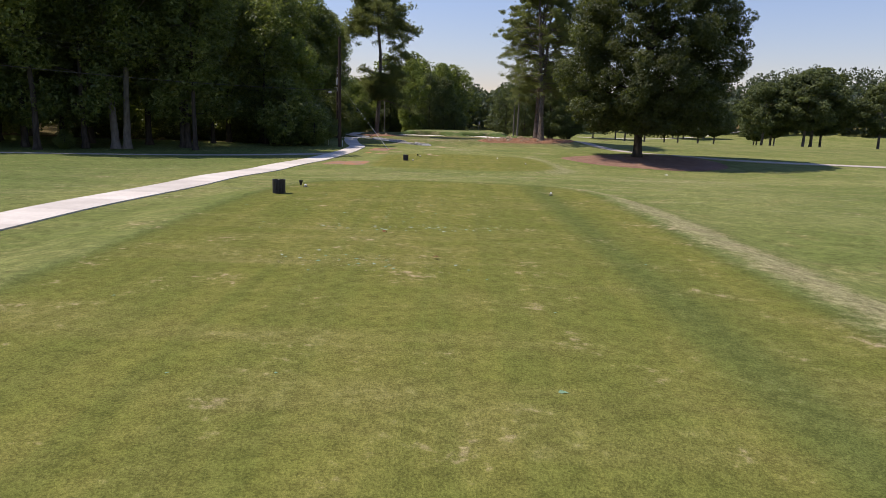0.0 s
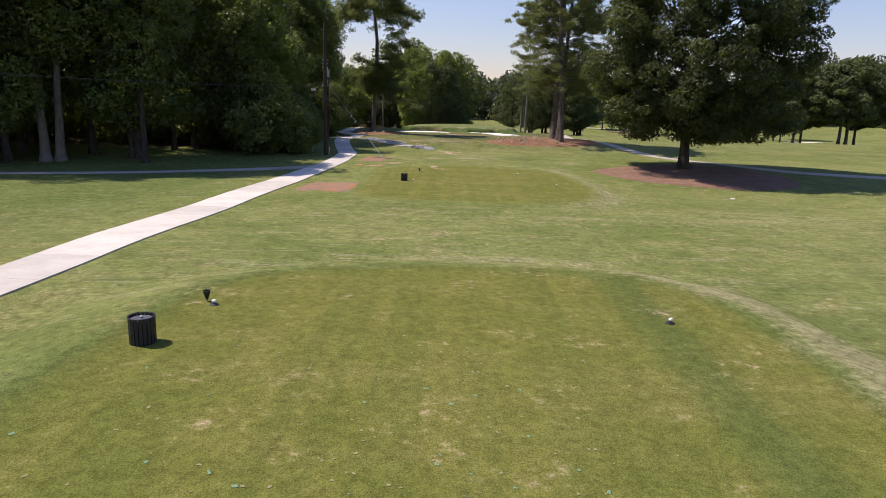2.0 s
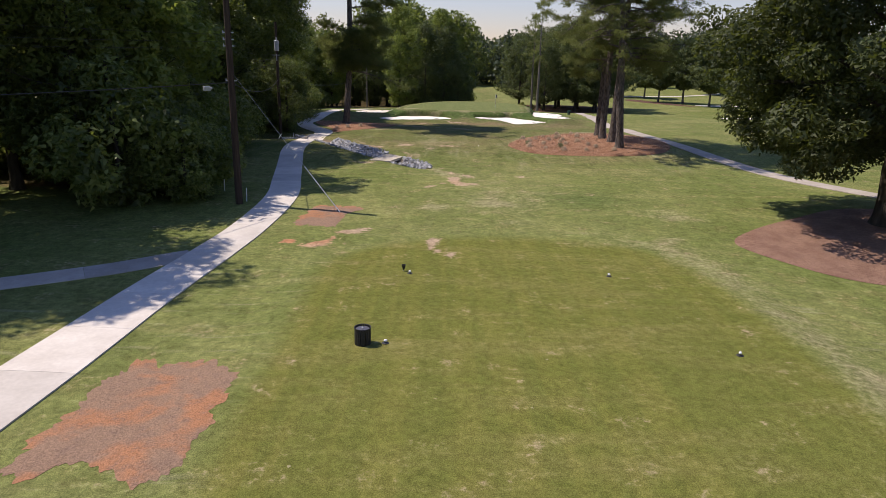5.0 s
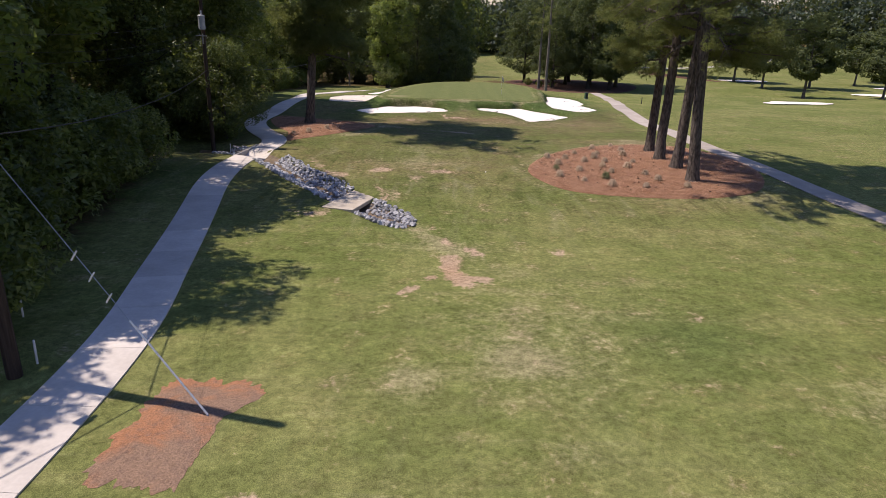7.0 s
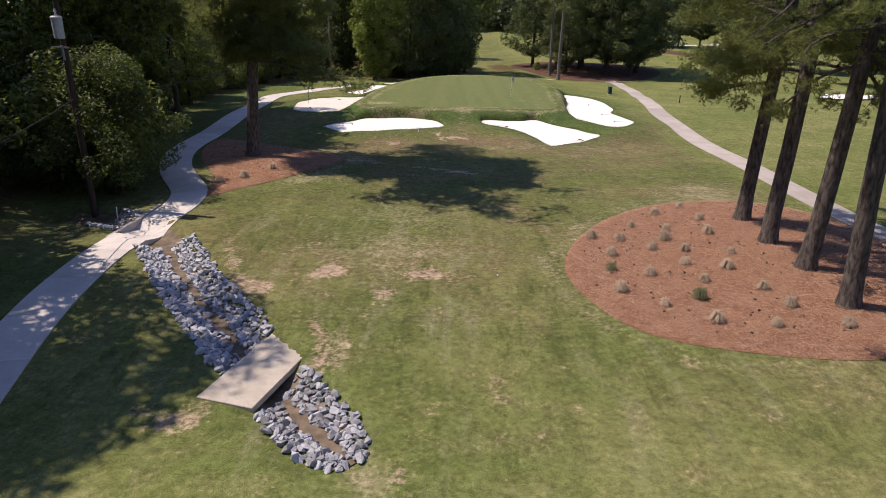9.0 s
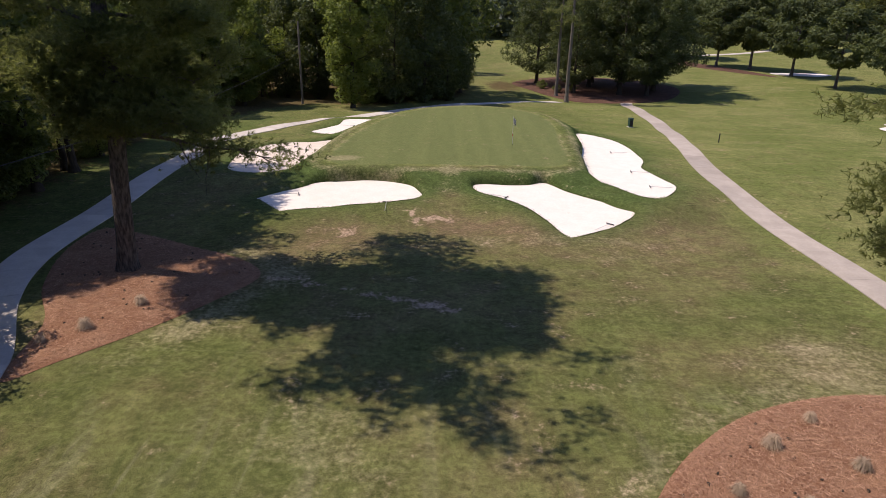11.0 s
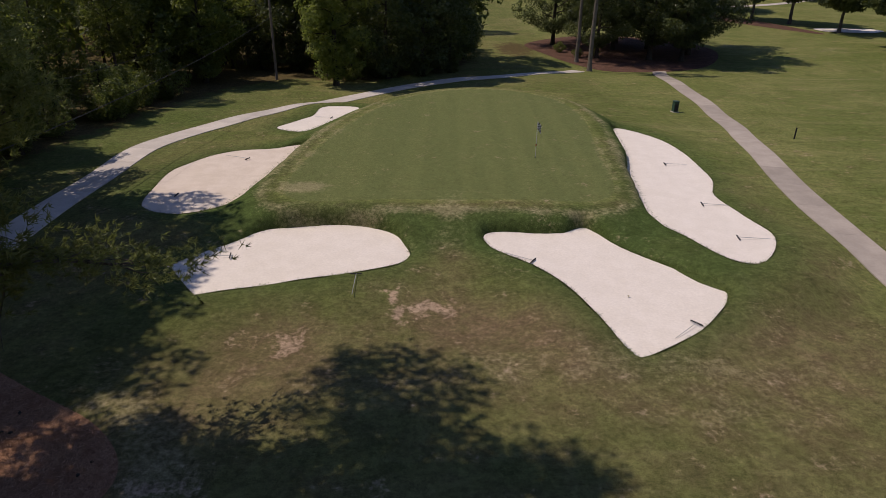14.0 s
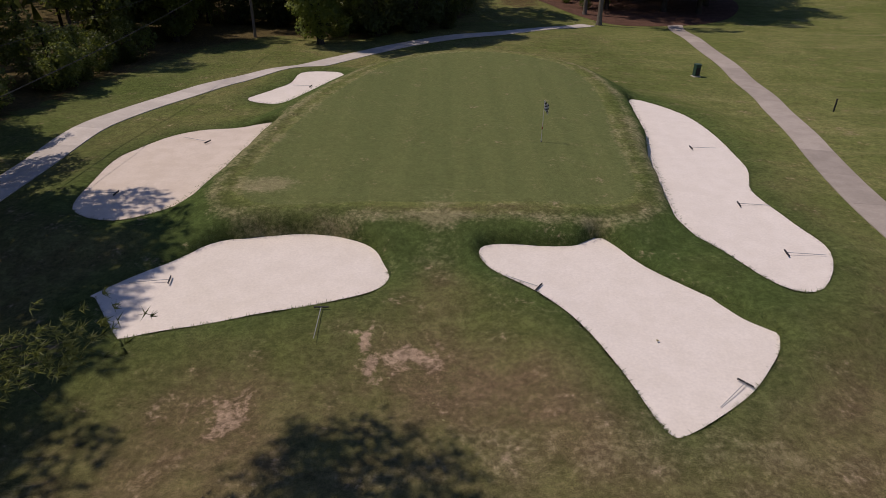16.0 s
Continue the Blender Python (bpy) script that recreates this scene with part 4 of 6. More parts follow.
def pine(name, label, seed, height, trunk_r, crown_low, crown_r, tufts, needle, blades=8, width=.022, limbs=40, bark=PINE_BARK, lean=(0, 0), low_limbs=0, sparse=1.0, low_ways=(), twigs=2, leaf=NEEDLE, fine=None, lop=None, wide=(.45, .62), bow=((0, 0), (1, 0)), bunches=0, puffs=0):
    """A pine: tall bare trunk, whorls of limbs and needle tufts towards their ends."""
    rng = np.random.default_rng(seed)
    tree = thing(name, Matrix(), label, "pine tree")
    zs = [-.3, .1, .5, 1.5, 4, 8, height * .5, height * .7, height * .88, height]
    trunk = [(lean[0] * z + np.interp(z, *zip(*bow)) + rng.normal() * .04 * (z > 1), lean[1] * z + rng.normal() * .04 * (z > 1), z) for z in zs]
    rad = [trunk_r * k for k in (1.75, 1.4, 1.15, 1, .93, .84, .68, .45, .2, .03)]
    pieces = [tube(trunk, rad, 10)]
    c, d, under = [], [], []
    for i in range(limbs + low_limbs):
        if i < limbs:
            u = (i + rng.uniform(0, .8)) / limbs
            z = crown_low + u * (height - crown_low) * .97
            n = crown_r * (.5 + .5 * min(1, u / wide[0])) * (1 - max(0, (u - wide[1]) / (1.02 - wide[1])) ** (1.6 if wide[1] > .5 else 1.0)) * rng.uniform(.65, 1.1)
        else:
            u, z = 0, crown_low * rng.uniform(.55, .95)
            n = crown_r * rng.uniform(.5, .9)
        w = i * 2.39996 + rng.uniform(-.5, .5)
        if i < len(low_ways):
            z, w, n = low_ways[i]
        elif lop:
            n *= 1 - (1 - lop[1]) * math.cos(w - lop[0]) ** 2
        x0, y0 = np.interp(z, zs, [t[0] for t in trunk]), np.interp(z, zs, [t[1] for t in trunk])
        r0 = max(.02, np.interp(z, zs, rad) * .33)
        pts, rr = limb(rng, (x0, y0, z), (math.cos(w), math.sin(w), rng.uniform(-.12, .2) + .55 * u), n, r0, .035 if i < limbs else .08, 6, .14)
        pieces.append(tube(pts, rr, 5, False))
        for q in (2, 3, 4, 5):
            for _ in range(twigs):
                way = np.array(pts[q]) - pts[q - 1]
                way /= np.linalg.norm(way) + 1e-9
                p2, r2 = limb(rng, pts[q], way + rng.normal(size=3) * (.8, .8, .35), n * .28, max(.012, rr[q] * .6), .02, 3, .2)
                pieces.append(tube(p2, r2, 3, False))
                for e in p2[1:]:
                    c.append(e)
                    d.append(way + (0, 0, .4))
        for e in pts[3:]:
            c.append(e)
            d.append(np.array(pts[-1]) - pts[-2])
        under += [i < len(low_ways)] * (len(c) - len(under))
    part("trunk", mesh_of("trunk", *join(*pieces), bark, True), tree)
    c, d = np.array(c), np.array(d)
    k = rng.integers(0, len(c), tufts)
    if bunches:
        k = rng.choice(len(c), bunches, replace=False)[rng.integers(0, bunches, tufts)]
    pos = c[k] + rng.normal(size=(tufts, 3)) * np.array((.34, .34, .2)) * sparse
    if puffs:
        # dense bunches of short needles on the low limbs
        near = np.flatnonzero(under if any(under) else c[:, 2] < crown_low + 4)
        home, n = rng.choice(near, min(90, len(near)), replace=False), puffs
        k2 = home[rng.integers(0, len(home), n)]
        k = np.concatenate([k, k2])
        pos = np.concatenate([pos, c[k2] + (0, 0, .12) + rng.normal(size=(n, 3)) * (.3, .3, .17)])
    low = pos[:, 2] < (fine[0] if fine else -9)
    v = [needle_points(pos[~low], d[k][~low], needle, width, blades, rng)]
    if fine:
        p = np.repeat(pos[low], 2, 0)
        v.append(needle_points(p + rng.normal(size=p.shape) * (.06, .06, .04), np.repeat(d[k][low], 2, 0), fine[2], fine[3], fine[1] // 2, rng))
    v = np.concatenate(v)
    part("crown", fast_mesh("crown", v, np.arange(len(v)).reshape(-1, 3), leaf), tree)
    return tree


def stand(tree, x, y, turn=0.0, scale=1.0, copy=True, dz=0.0):
    m = pose(x, y, gz(x, y) + dz, 0, 0, turn)
    ob = copy_thing(tree, m) if copy else tree
    ob.matrix_basis = m
    ob.scale = (scale, scale, scale)
    return ob


oak = broadleaf("oak_tree", "big round dark green oak in a mulch ring", 3, 23.5, .46, 3.25, 9.5, OAK_LEAF, 235000, .138, BARK, 640, 1.25, .26, .68, 26, lean=.14, lobes=.03, skirt=.14)
stand(oak, 22.0, 75.0, 20, 1, False)
four = [((14.95, 109.2), 31, 27.5, .034), ((14.6, 105.8), 32, 28, .007), ((14.75, 102.9), 33, 26.5, .038), ((14.7, 99.8), 34, 27, -.07)]
LOW_WAYS = {31: ((6.7, .3, 3.3), (7.6, .6, 3.6), (7.3, 0, 3.0)), 33: ((8.2, 2.4, 4.0),), 34: ((7.6, 1.5, 6.2), (8.2, 1.9, 5.6), (8.6, 1.2, 6.0), (8.0, 1.65, 4.6))}
for (x, y), seed, h, ln in four:
    turn = radians(seed * 40)
    p = pine("pine_tree", "tall pine with dark furrowed trunk in a straw bed", seed, h, .33, 7.3, 7.2, 19000, .27, 6, .034, 62, wide=(.3, .5), lean=(ln * math.cos(turn), -ln * math.sin(turn)), low_limbs=0, sparse=.75, bunches=360, puffs=1300, fine=(14.5, 16, .155, .011), low_ways=LOW_WAYS.get(seed, ()))
    tagged(p, group="pines in the straw bed")
    stand(p, x, y, seed * 40, 1, False)
tall = pine("pine_tree", "very tall sparse pine beside the cart path", 41, 29.5, .40, 12.6, 11.2, 50000, .28, 6, .056, 100, lean=(0, 0), bow=((0, 0), (4, .35), (8, .65), (15, .6), (20, .1), (31, -1.2)), low_ways=((6.5, -.05, 7.6), (6.3, .12, 6.2), (6.8, -.25, 5.2), (8.6, 1.2, 3.02), (8.8, -1.7, 3.17), (9.0, 2.9, 3.31), (9.6, .2, 2.59), (9.8, -2.4, 3.6), (10.6, -.9, 3.02), (13.5, .1, 5.2), (7.6, .35, 3.89), (8.8, -.4, 4.03), (9.5, .75, 3.89), (10.4, -.15, 4.18), (11.2, .45, 4.32), (11.8, -.6, 4.32), (8.2, 2.3, 3.31), (10.2, 2.5, 3.6), (10.9, 3.4, 3.6), (9.4, 1.7, 4.32), (7.2, -1.5, 2.16), (8.0, -2.0, 2.38), (8.6, -1.2, 2.45), (9.6, -1.6, 2.59), (7.7, 3.0, 2.3), (8.4, -2.6, 2.74), (9.2, -2.2, 2.45), (10, -1.1, 2.74), (7.0, -.8, 2.3), (6.9, -2.4, 1.73)), sparse=1.25, bunches=1500, fine=(12.5, 14, .22, .017), lop=(0, .6), wide=(.14, .36), twigs=3, puffs=3600)
stand(tall, -12.8, 122.8, 0, 1, False)

# woods on the near side of the path: grown trees with fine leaves at the edge, plainer ones behind
WOOD_LABEL = "tall leafy woodland tree in deep shade"
SHAPES = [(22, 5, 5.2, WOOD_LEAF, 13500, 95, 1.3, .45), (19, 2.5, 4.8, WOOD_LEAF, 13000, 90, 1.25, .4), (25, 8, 5.0, WOOD_LEAF, 13000, 90, 1.3, .5), (16, 1.2, 4.2, LIGHT_LEAF, 17000, 110, 1.1, .38)]
kinds = [broadleaf("woodland_tree", WOOD_LABEL, 50 + i, h, .28, low, r, leaf, n, .195, BARK, cl, cr, pk, .8, 12, lobes=.2) for i, (h, low, r, leaf, n, cl, cr, pk) in enumerate(SHAPES)]
inner = [broadleaf("woodland_tree", WOOD_LABEL, 54 + i, h, .28, low, r, leaf, 3600, .37, BARK, 62, 1.5, pk, .8, 8, lobes=.2) for i, (h, low, r, leaf, n, cl, cr, pk) in enumerate(SHAPES[:3])]
shrub = broadleaf("shrub", "dense evergreen shrub at the edge of the woods", 60, 4.6, .09, .2, 2.5, WOOD_LEAF, 6600, .12, BARK, 75, .62, .4, .9, 8, lobes=.25)
shrub["category"] = "shrub"
rng = np.random.default_rng(7)
taken = []
used = set()
for _ in range(6000):
    x, y = rng.uniform(-95, 10), rng.uniform(56, 290)
    d = math.trunc(signed(np.array([x]), np.array([y]), WOODS, 60)[0])
    if d > (-6.5 if 136 < y < 178 else -1.5 if y > 110 or y < 68 else -4) or d < -24:
        continue
    gap = 4.3 if d > -12 else 6.5
    if any((x - a) ** 2 + (y - b) ** 2 < gap * gap for a, b in taken):
        continue
    if len(taken) > 66:
        break
    taken.append((x, y))
    k = int(rng.choice([0, 1, 2], p=[.36, .34, .3]))
    if (x + 24) ** 2 + (y - 103) ** 2 < 40 or (x + 23) ** 2 + (y - 113) ** 2 < 25:
        continue
    if -25 < x < 4 and 172 < y < 196:
        continue
    group = kinds if d > -6.5 and x > -48 else inner
    t = stand(group[k], x, y, rng.uniform(0, 360), rng.uniform(.85, 1.12) if y < 125 or x < -45 else rng.uniform(.8, .95) if y < 133 else rng.uniform(.52, .65) if y < 168 else rng.uniform(.65, .85), (group is kinds, k) in used)
    used.add((group is kinds, k))
    tagged(t, group="woodland trees")
for k in range(3):
    for home, fine in ((kinds, True), (inner, False)):
        if (fine, k) not in used:
            tagged(stand(home[k], -38 - 5 * k, 84 + 9 * k, 0, 1, False), group="woodland trees")
for i, (x, y, s) in enumerate(((-27, 69.5, 1.05), (-27, 77, .8), (-33, 88, .8), (-28, 91.5, .8), (-24.8, 95.8, .85), (-21.3, 78.5, .85), (-26, 124, .85), (-26.2, 129.5, .95), (-26, 118.5, .8), (-26.5, 134, 1.05), (-24.6, 140.5, .95), (-25.4, 146, .7), (-26, 151, .5), (-34, 113, 1.0), (-29, 119, .85), (-28, 125, 1.1),
                               (-28, 131, 1.1), (-30, 139, .62), (-31, 146, .55), (-31, 152, .6), (-31, 158, .58), (-31, 164, .65), (-29, 172, .6))):
    tagged(stand(kinds[(i * 2) % 3 if i % 3 else 1], x, y, i * 83, s), group="woodland trees")
for i, (x, y, s) in enumerate(((-42, 66, 1), (-48, 71, 1.1), (-54, 65, 1), (-61, 72, 1.1), (-50, 80, 1.1), (-67, 66, 1), (-58, 83, 1.1), (-73, 75, 1.1), (-44, 76, 1), (-38, 71, 1), (-80, 68, 1.1), (-29, 182, .6), (-32, 188, .7), (-25, 194, .6), (-28, 200, .8), (-35, 197, .8), (-22, 209, .9), (-35, 206, 1.0), (-15, 212, 1.0))):
    tagged(stand(inner[i % 2], x, y, i * 61, s), group="woodland trees")
first = True
for i in range(len(WOODS)):
    a, b = WOODS[i], WOODS[(i + 1) % len(WOODS)]
    if a[0] < -50 or b[0] < -50 or a[1] > 215:
        continue
    n = max(1, int(np.hypot(*(b - a)) / 3.3))
    for j in range(n):
        p = a + (b - a) * (j + rng.uniform(.2, .8)) / n
        out = np.array((b[1] - a[1], a[0] - b[0])) / np.hypot(*(b - a))
        q = p - out * rng.uniform(1.2, 3.2)
        if rng.random() < .2 or q[1] < 76 and q[0] < -21 or 104 < q[1] < 113.5 and q[0] > -26 or -23 < q[0] < -12 and 170 < q[1] < 187:
            continue
        t = stand(shrub, q[0], q[1], rng.uniform(0, 360), rng.uniform(.55, 1.25) * (.75 if 138 < q[1] < 180 else 1), not first)
        first = False
        tagged(t, group="shrubs along the woods")
for x, y, s in ((-20.6, 115.5, 1.5), (-22.3, 119.5, 1.3), (-18.2, 84, 1.15), (-18.8, 88.5, 1.3), (-20, 81.5, 1.3), (-20.5, 95, 1.2), (-16.6, 79.8, 1.0), (-17.0, 83.6, .9), (-19.4, 91.4, 1.0), (-15.2, 77.4, .9), (-18.5, 76.5, 1.5), (-19.4, 99.5, .9), (-25, 83, 1.3), (-30, 85.5, 1.4), (-34.5, 84, 1.2), (-39, 86.5, 1.5), (-44, 85, 1.3), (-49, 88, 1.5), (-55, 86, 1.4), (-61, 90, 1.5), (-29, 90, 1.4), (-37, 92, 1.5), (-46, 93, 1.5), (-36.4, 63.2, .38)):
    tagged(stand(shrub, x, y, x * 40, s), group="shrubs along the woods")
for i, (k, x, y, s) in enumerate(((2, -27.5, 69.5, 1.0), (2, -25.4, 100.8, 1.08), (2, -25.2, 66.8, .82), (2, -24.6, 88, .85), (2, -38, 61.5, 1.0), (2, -25.5, 141, .82), (0, -25, 131.5, 1.05), (2, -24.6, 136, .95))):
    tagged(stand(kinds[k], x, y, i * 70, s), group="woodland trees")
bright = kinds[3]
tagged(bright, "light green leafy tree at the edge of the woods")
stand(bright, -20.8, 84, 40, .95, False)
stand(bright, -22.5, 81, 250, 1.0)
stand(bright, -28.0, 104, 150, 1.2)
stand(bright, -24.1, 181.5, 260, .85)
for x, y, s in ((22.5, 213, .3), (25.6, 214.5, .28), (20.4, 217, .34)):
    tagged(stand(shrub, x, y, x * 40, s), "small clipped shrub under the dark tree cluster")
vine = broadleaf("shrub", "vine-covered light green bush by the utility pole", 61, 6.2, .1, .2, 2.7, VINE_LEAF, 21000, .07, BARK, 90, .65, .45, .9, 8, lobes=.25)
vine["category"] = "shrub"
stand(vine, -18.2, 114.8, 0, 1.2, False)
stand(vine, -21.8, 115.4, 120, .9)
stand(vine, -24.6, 115.2, 220, .7)
stand(vine, -17.4, 82.6, 200, .7)


def willow(x, y, height, seed):
    """A weeping willow: a short trunk under a dome of long hanging strands."""
    g = np.random.default_rng(seed)
    e = thing("willow_tree", pose(x, y, gz(x, y)), "pale green weeping willow at the edge of the woods", "tree")
    pieces = [tube([(0, 0, -.2), (.1, 0, height * .35), (0, .1, height * .7)], [.3, .22, .1], 8)]
    cen = []
    for k in range(120):
        w, r = k * 2.39996, height * .36 * math.sqrt((k + .5) / 120)
        top = np.array((math.cos(w) * r, math.sin(w) * r, height * (1 - .45 * (r / (height * .36)) ** 2) * g.uniform(.85, 1)))
        if k % 6 == 0:
            pieces.append(tube([(0, .05, height * .55), top * (.6, .6, .95), top], [.06, .04, .015], 4, False))
        drop = top[2] * g.uniform(.5, .92)
        n = int(drop * 14)
        u = g.random(n)
        cen.append(top + np.stack([np.cos(w) * u * .5 + g.normal(0, .09, n), np.sin(w) * u * .5 + g.normal(0, .09, n), -u * drop], 1))
    part("trunk", mesh_of("trunk", *join(*pieces), BARK, True), e)
    c = np.concatenate(cen)
    part("crown", leaves_mesh("crown", c, np.tile((0, 0, -1.0), (len(c), 1)) + g.normal(size=c.shape) * .3, .2, .045, LIGHT_LEAF, g), e)


willow(-26.5, 190, 10.5, 5)
willow(-30.5, 184, 8.5, 6)
# light green trees past the green
light = broadleaf("leafy_tree", "bright green leafy tree behind the green", 71, 19, .25, 1.2, 3.7, LIGHT_LEAF, 19000, .17, BARK, 85, 1.05, .4, .8, 16, lobes=.38)
for i, (x, y, s) in enumerate([(-9.8, 181.0, 1.05), (-1.5, 194, 1.1)]):
    stand(light, x, y, i * 70, s, i > 0)
for i, (x, y, k, s) in enumerate([(2.0, 199, 1, 1.1), (-18, 201, 0, 1.1), (-10, 204, 0, 1.15), (5.0, 209, 0, .95), (-1, 204, 2, .9), (-7, 197, 1, 1.15), (-13, 194, 1, 1.0)]):
    tagged(stand(inner[k], x, y, i * 77, s), group="woodland trees")
# dark cedar leaves carry the shade of the near faces in their colour
shady = broadleaf("leafy_tree", "dense leafy tree behind the green, leaves darkened for shade", 73, 18, .25, .8, 4.3, CEDAR_LEAF, 15000, .19, BARK, 95, 1.2, .4, .8, 12, lobes=.25)
for i, (x, y, s) in enumerate([(-4.6, 185.6, .95), (-.6, 188.0, .9), (2.6, 191.5, .62), (-16, 191, .9), (-21, 193, .9)]):
    stand(shady, x, y, i * 100, s, i > 0)
# dark cluster past the green
cedar = broadleaf("cedar_tree", "dark evergreen tree with a broad crown", 75, 20, .35, 2.8, 6.3, CEDAR_LEAF, 23000, .17, BARK, 150, 1.2, .3, .7, 12, lobes=.2)
for i, (x, y, s) in enumerate([(20.5, 225, .95), (29.9, 221, 1.0), (33.4, 212, 1.05), (36, 222, 1.15), (27, 231, 1.0), (41, 217, 1.1), (25.5, 213, .8), (38, 211, .95), (32, 228, 1.1), (42, 226, 1.1)]):
    stand(cedar, x, y, i * 55, s, i > 0)
bare_pine = pine("pine_tree", "tall thin pine with pale trunk behind the green", 77, 26, .3, 12, 3.6, 1300, .4, 7, .04, 24, PALE_BARK, twigs=1)
for i, (x, y) in enumerate([(22.1, 201.5), (21.6, 208.6)]):
    stand(bare_pine, x, y, i * 90, 1 - .1 * i, i > 0)
# park-like trees over the next fairways
round_pine = broadleaf("pine_tree", "round-crowned dark pine on the far fairway", 80, 15, .28, 4.3, 6.0, FAR_NEEDLE, 12500, .30, PINE_BARK, 110, 1.35, .38, .5, 10, lobes=.22)
round_pine["category"] = "pine tree"
fairway = [(78, 203, 1.05), (73.5, 269, 1.1), (83, 249, 1.1), (80, 226, 1.0), (80, 264, 1.2), (94, 230, 1), (98, 207, .9), (113, 312, 1.1), (77, 160, 1.0), (86, 158, 1.15), (90, 162, 1.25), (104, 158, 1.05), (98, 172, 1.1), (84, 170, 1.0),
           (66, 294, 1), (75, 290, 1), (108, 312, 1), (124, 316, 1), (150, 330, 1.2), (185, 335, 1.3), (205, 320, 1.2), (130, 260, 1), (115, 245, .9), (60, 330, 1.1), (90, 345, 1.2)]
for i, (x, y, s) in enumerate(fairway):
    tagged(stand(round_pine, x, y, i * 47, s, i > 0), group="pines on the far fairway")


# far woods: rows of crowns on the rise
def far_woods():
    rng = np.random.default_rng(90)
    cen, dirs = [], []
    for _ in range(480):
        w = rng.uniform(-25, 52)
        dist = (266 if 0 < w < 14 else 315) + 205 * rng.uniform(0, 1) ** 1.5
        x, y = dist * math.sin(radians(w)), dist * math.cos(radians(w)) + 60
        if -25 < x < 70 and y < 326:
            continue
        h, r = rng.uniform(15, 23), rng.uniform(5, 8)
        z = gz(x, y)
        n = 600 if dist < 380 else 220
        o = rng.normal(size=(n, 3))
        o /= np.linalg.norm(o, axis=1, keepdims=True)
        p = o * (r, r, h * .5) * rng.uniform(.7, 1.05, (n, 1)) + (x, y, z + h * .52)
        cen.append(p)
        dirs.append(o * .4 + rng.normal(size=(n, 3)))
    return leaves_mesh("far_woods", np.concatenate(cen), np.concatenate(dirs), .82, .62, FAR_LEAF, rng)


def inner_woods():
    """The closed canopy behind the edge of the near woods."""
    rng = np.random.default_rng(91)
    cen, dirs = [], []
    for gx0 in np.arange(-135, 0, 9.0):
        for gy0 in np.arange(52, 292, 9.0):
            x, y = gx0 + rng.uniform(-3, 3), gy0 + rng.uniform(-3, 3)
            d = math.trunc(signed(np.array([x]), np.array([y]), WOODS, 60)[0])
            if d > (-13 if y < 125 or y > 175 else -17):
                continue
            h, r, n = rng.uniform(15, 21), rng.uniform(4.6, 6.2), 225
            o = rng.normal(size=(n, 3))
            o /= np.linalg.norm(o, axis=1, keepdims=True)
            cen.append(o * (r, r, h * .44) * rng.uniform(.6, 1.08, (n, 1)) + (x, y, gz(x, y) + h * .56))
            dirs.append(o * .4 + rng.normal(size=(n, 3)))
    return leaves_mesh("inner_woods", np.concatenate(cen), np.concatenate(dirs), .72, .5, WOOD_LEAF, rng)


tagged(new("inner_woods", inner_woods()), "closed dark green canopy deep in the woods", "woods", kind="stuff")
tagged(new("far_woods", far_woods()), "distant mixed woods on the rising ground", "woods", kind="stuff")
gum = broadleaf("woodland_tree", "tall tree with pale twin trunk at the woods' edge", 95, 25, .36, 9, 6.0, WOOD_LEAF, 20000, .18, PALE_BARK, 110, 1.4, .5, .8, 14, lean=-.10)
stand(gum, -32.9, 66, 0, 1, False)
stand(gum, -31.9, 66.4, 170, .95)

# ---- creek: rocks, bridge slab, headwall ----
creek_bed = tagged(new("rock_channel"), "muddy drainage channel lined with grey rocks", "creek", kind="structure")
line = CREEK
along = np.concatenate([[0], np.cumsum(np.hypot(*np.diff(line, axis=0).T))])


def on_creek(u, off):
    x, y = np.interp(u, along, line[:, 0]), np.interp(u, along, line[:, 1])
    x2, y2 = np.interp(u + .3, along, line[:, 0]), np.interp(u + .3, along, line[:, 1])
    x1, y1 = np.interp(u - .3, along, line[:, 0]), np.interp(u - .3, along, line[:, 1])
    n = Vector((y2 - y1, x1 - x2)).normalized()
    return x + n.x * off, y + n.y * off


verts, faces = [], []
us = np.arange(1.0, along[-1] + .3, .3)
for u in us:
    w = .8 * (1 if u < along[-1] - 1 else .6)
    for off in (-w, -w * .5, 0, w * .5, w):
        x, y = on_creek(u, off)
        verts.append((x, y, gz(x, y) + .03 + .03 * noise.noise((x * 2, y * 2, 0))))
for i in range(len(us) - 1):
    for j in range(4):
        q = i * 5 + j
        faces.append((q, q + 1, q + 6, q + 5))
part("channel_bed", mesh_of("channel_bed", verts, faces, MUD, True), creek_bed, "wet brown mud with a trickle")


def rock_mesh(seed):
    r = random.Random(seed)
    bm = bmesh.new()
    for _ in range(13):
        v = Vector((r.gauss(0, 1), r.gauss(0, 1), r.gauss(0, 1))).normalized() * r.uniform(.8, 1.05)
        bm.verts.new((v.x, v.y * r.uniform(.75, 1), v.z * .68))
    bmesh.ops.convex_hull(bm, input=bm.verts[:])
    for v in [v for v in bm.verts if not v.link_faces]:
        bm.verts.remove(v)
    me = bpy.data.meshes.new("rock")
    bm.to_mesh(me)
    bm.free()
    me.materials.append(STONE)
    return me


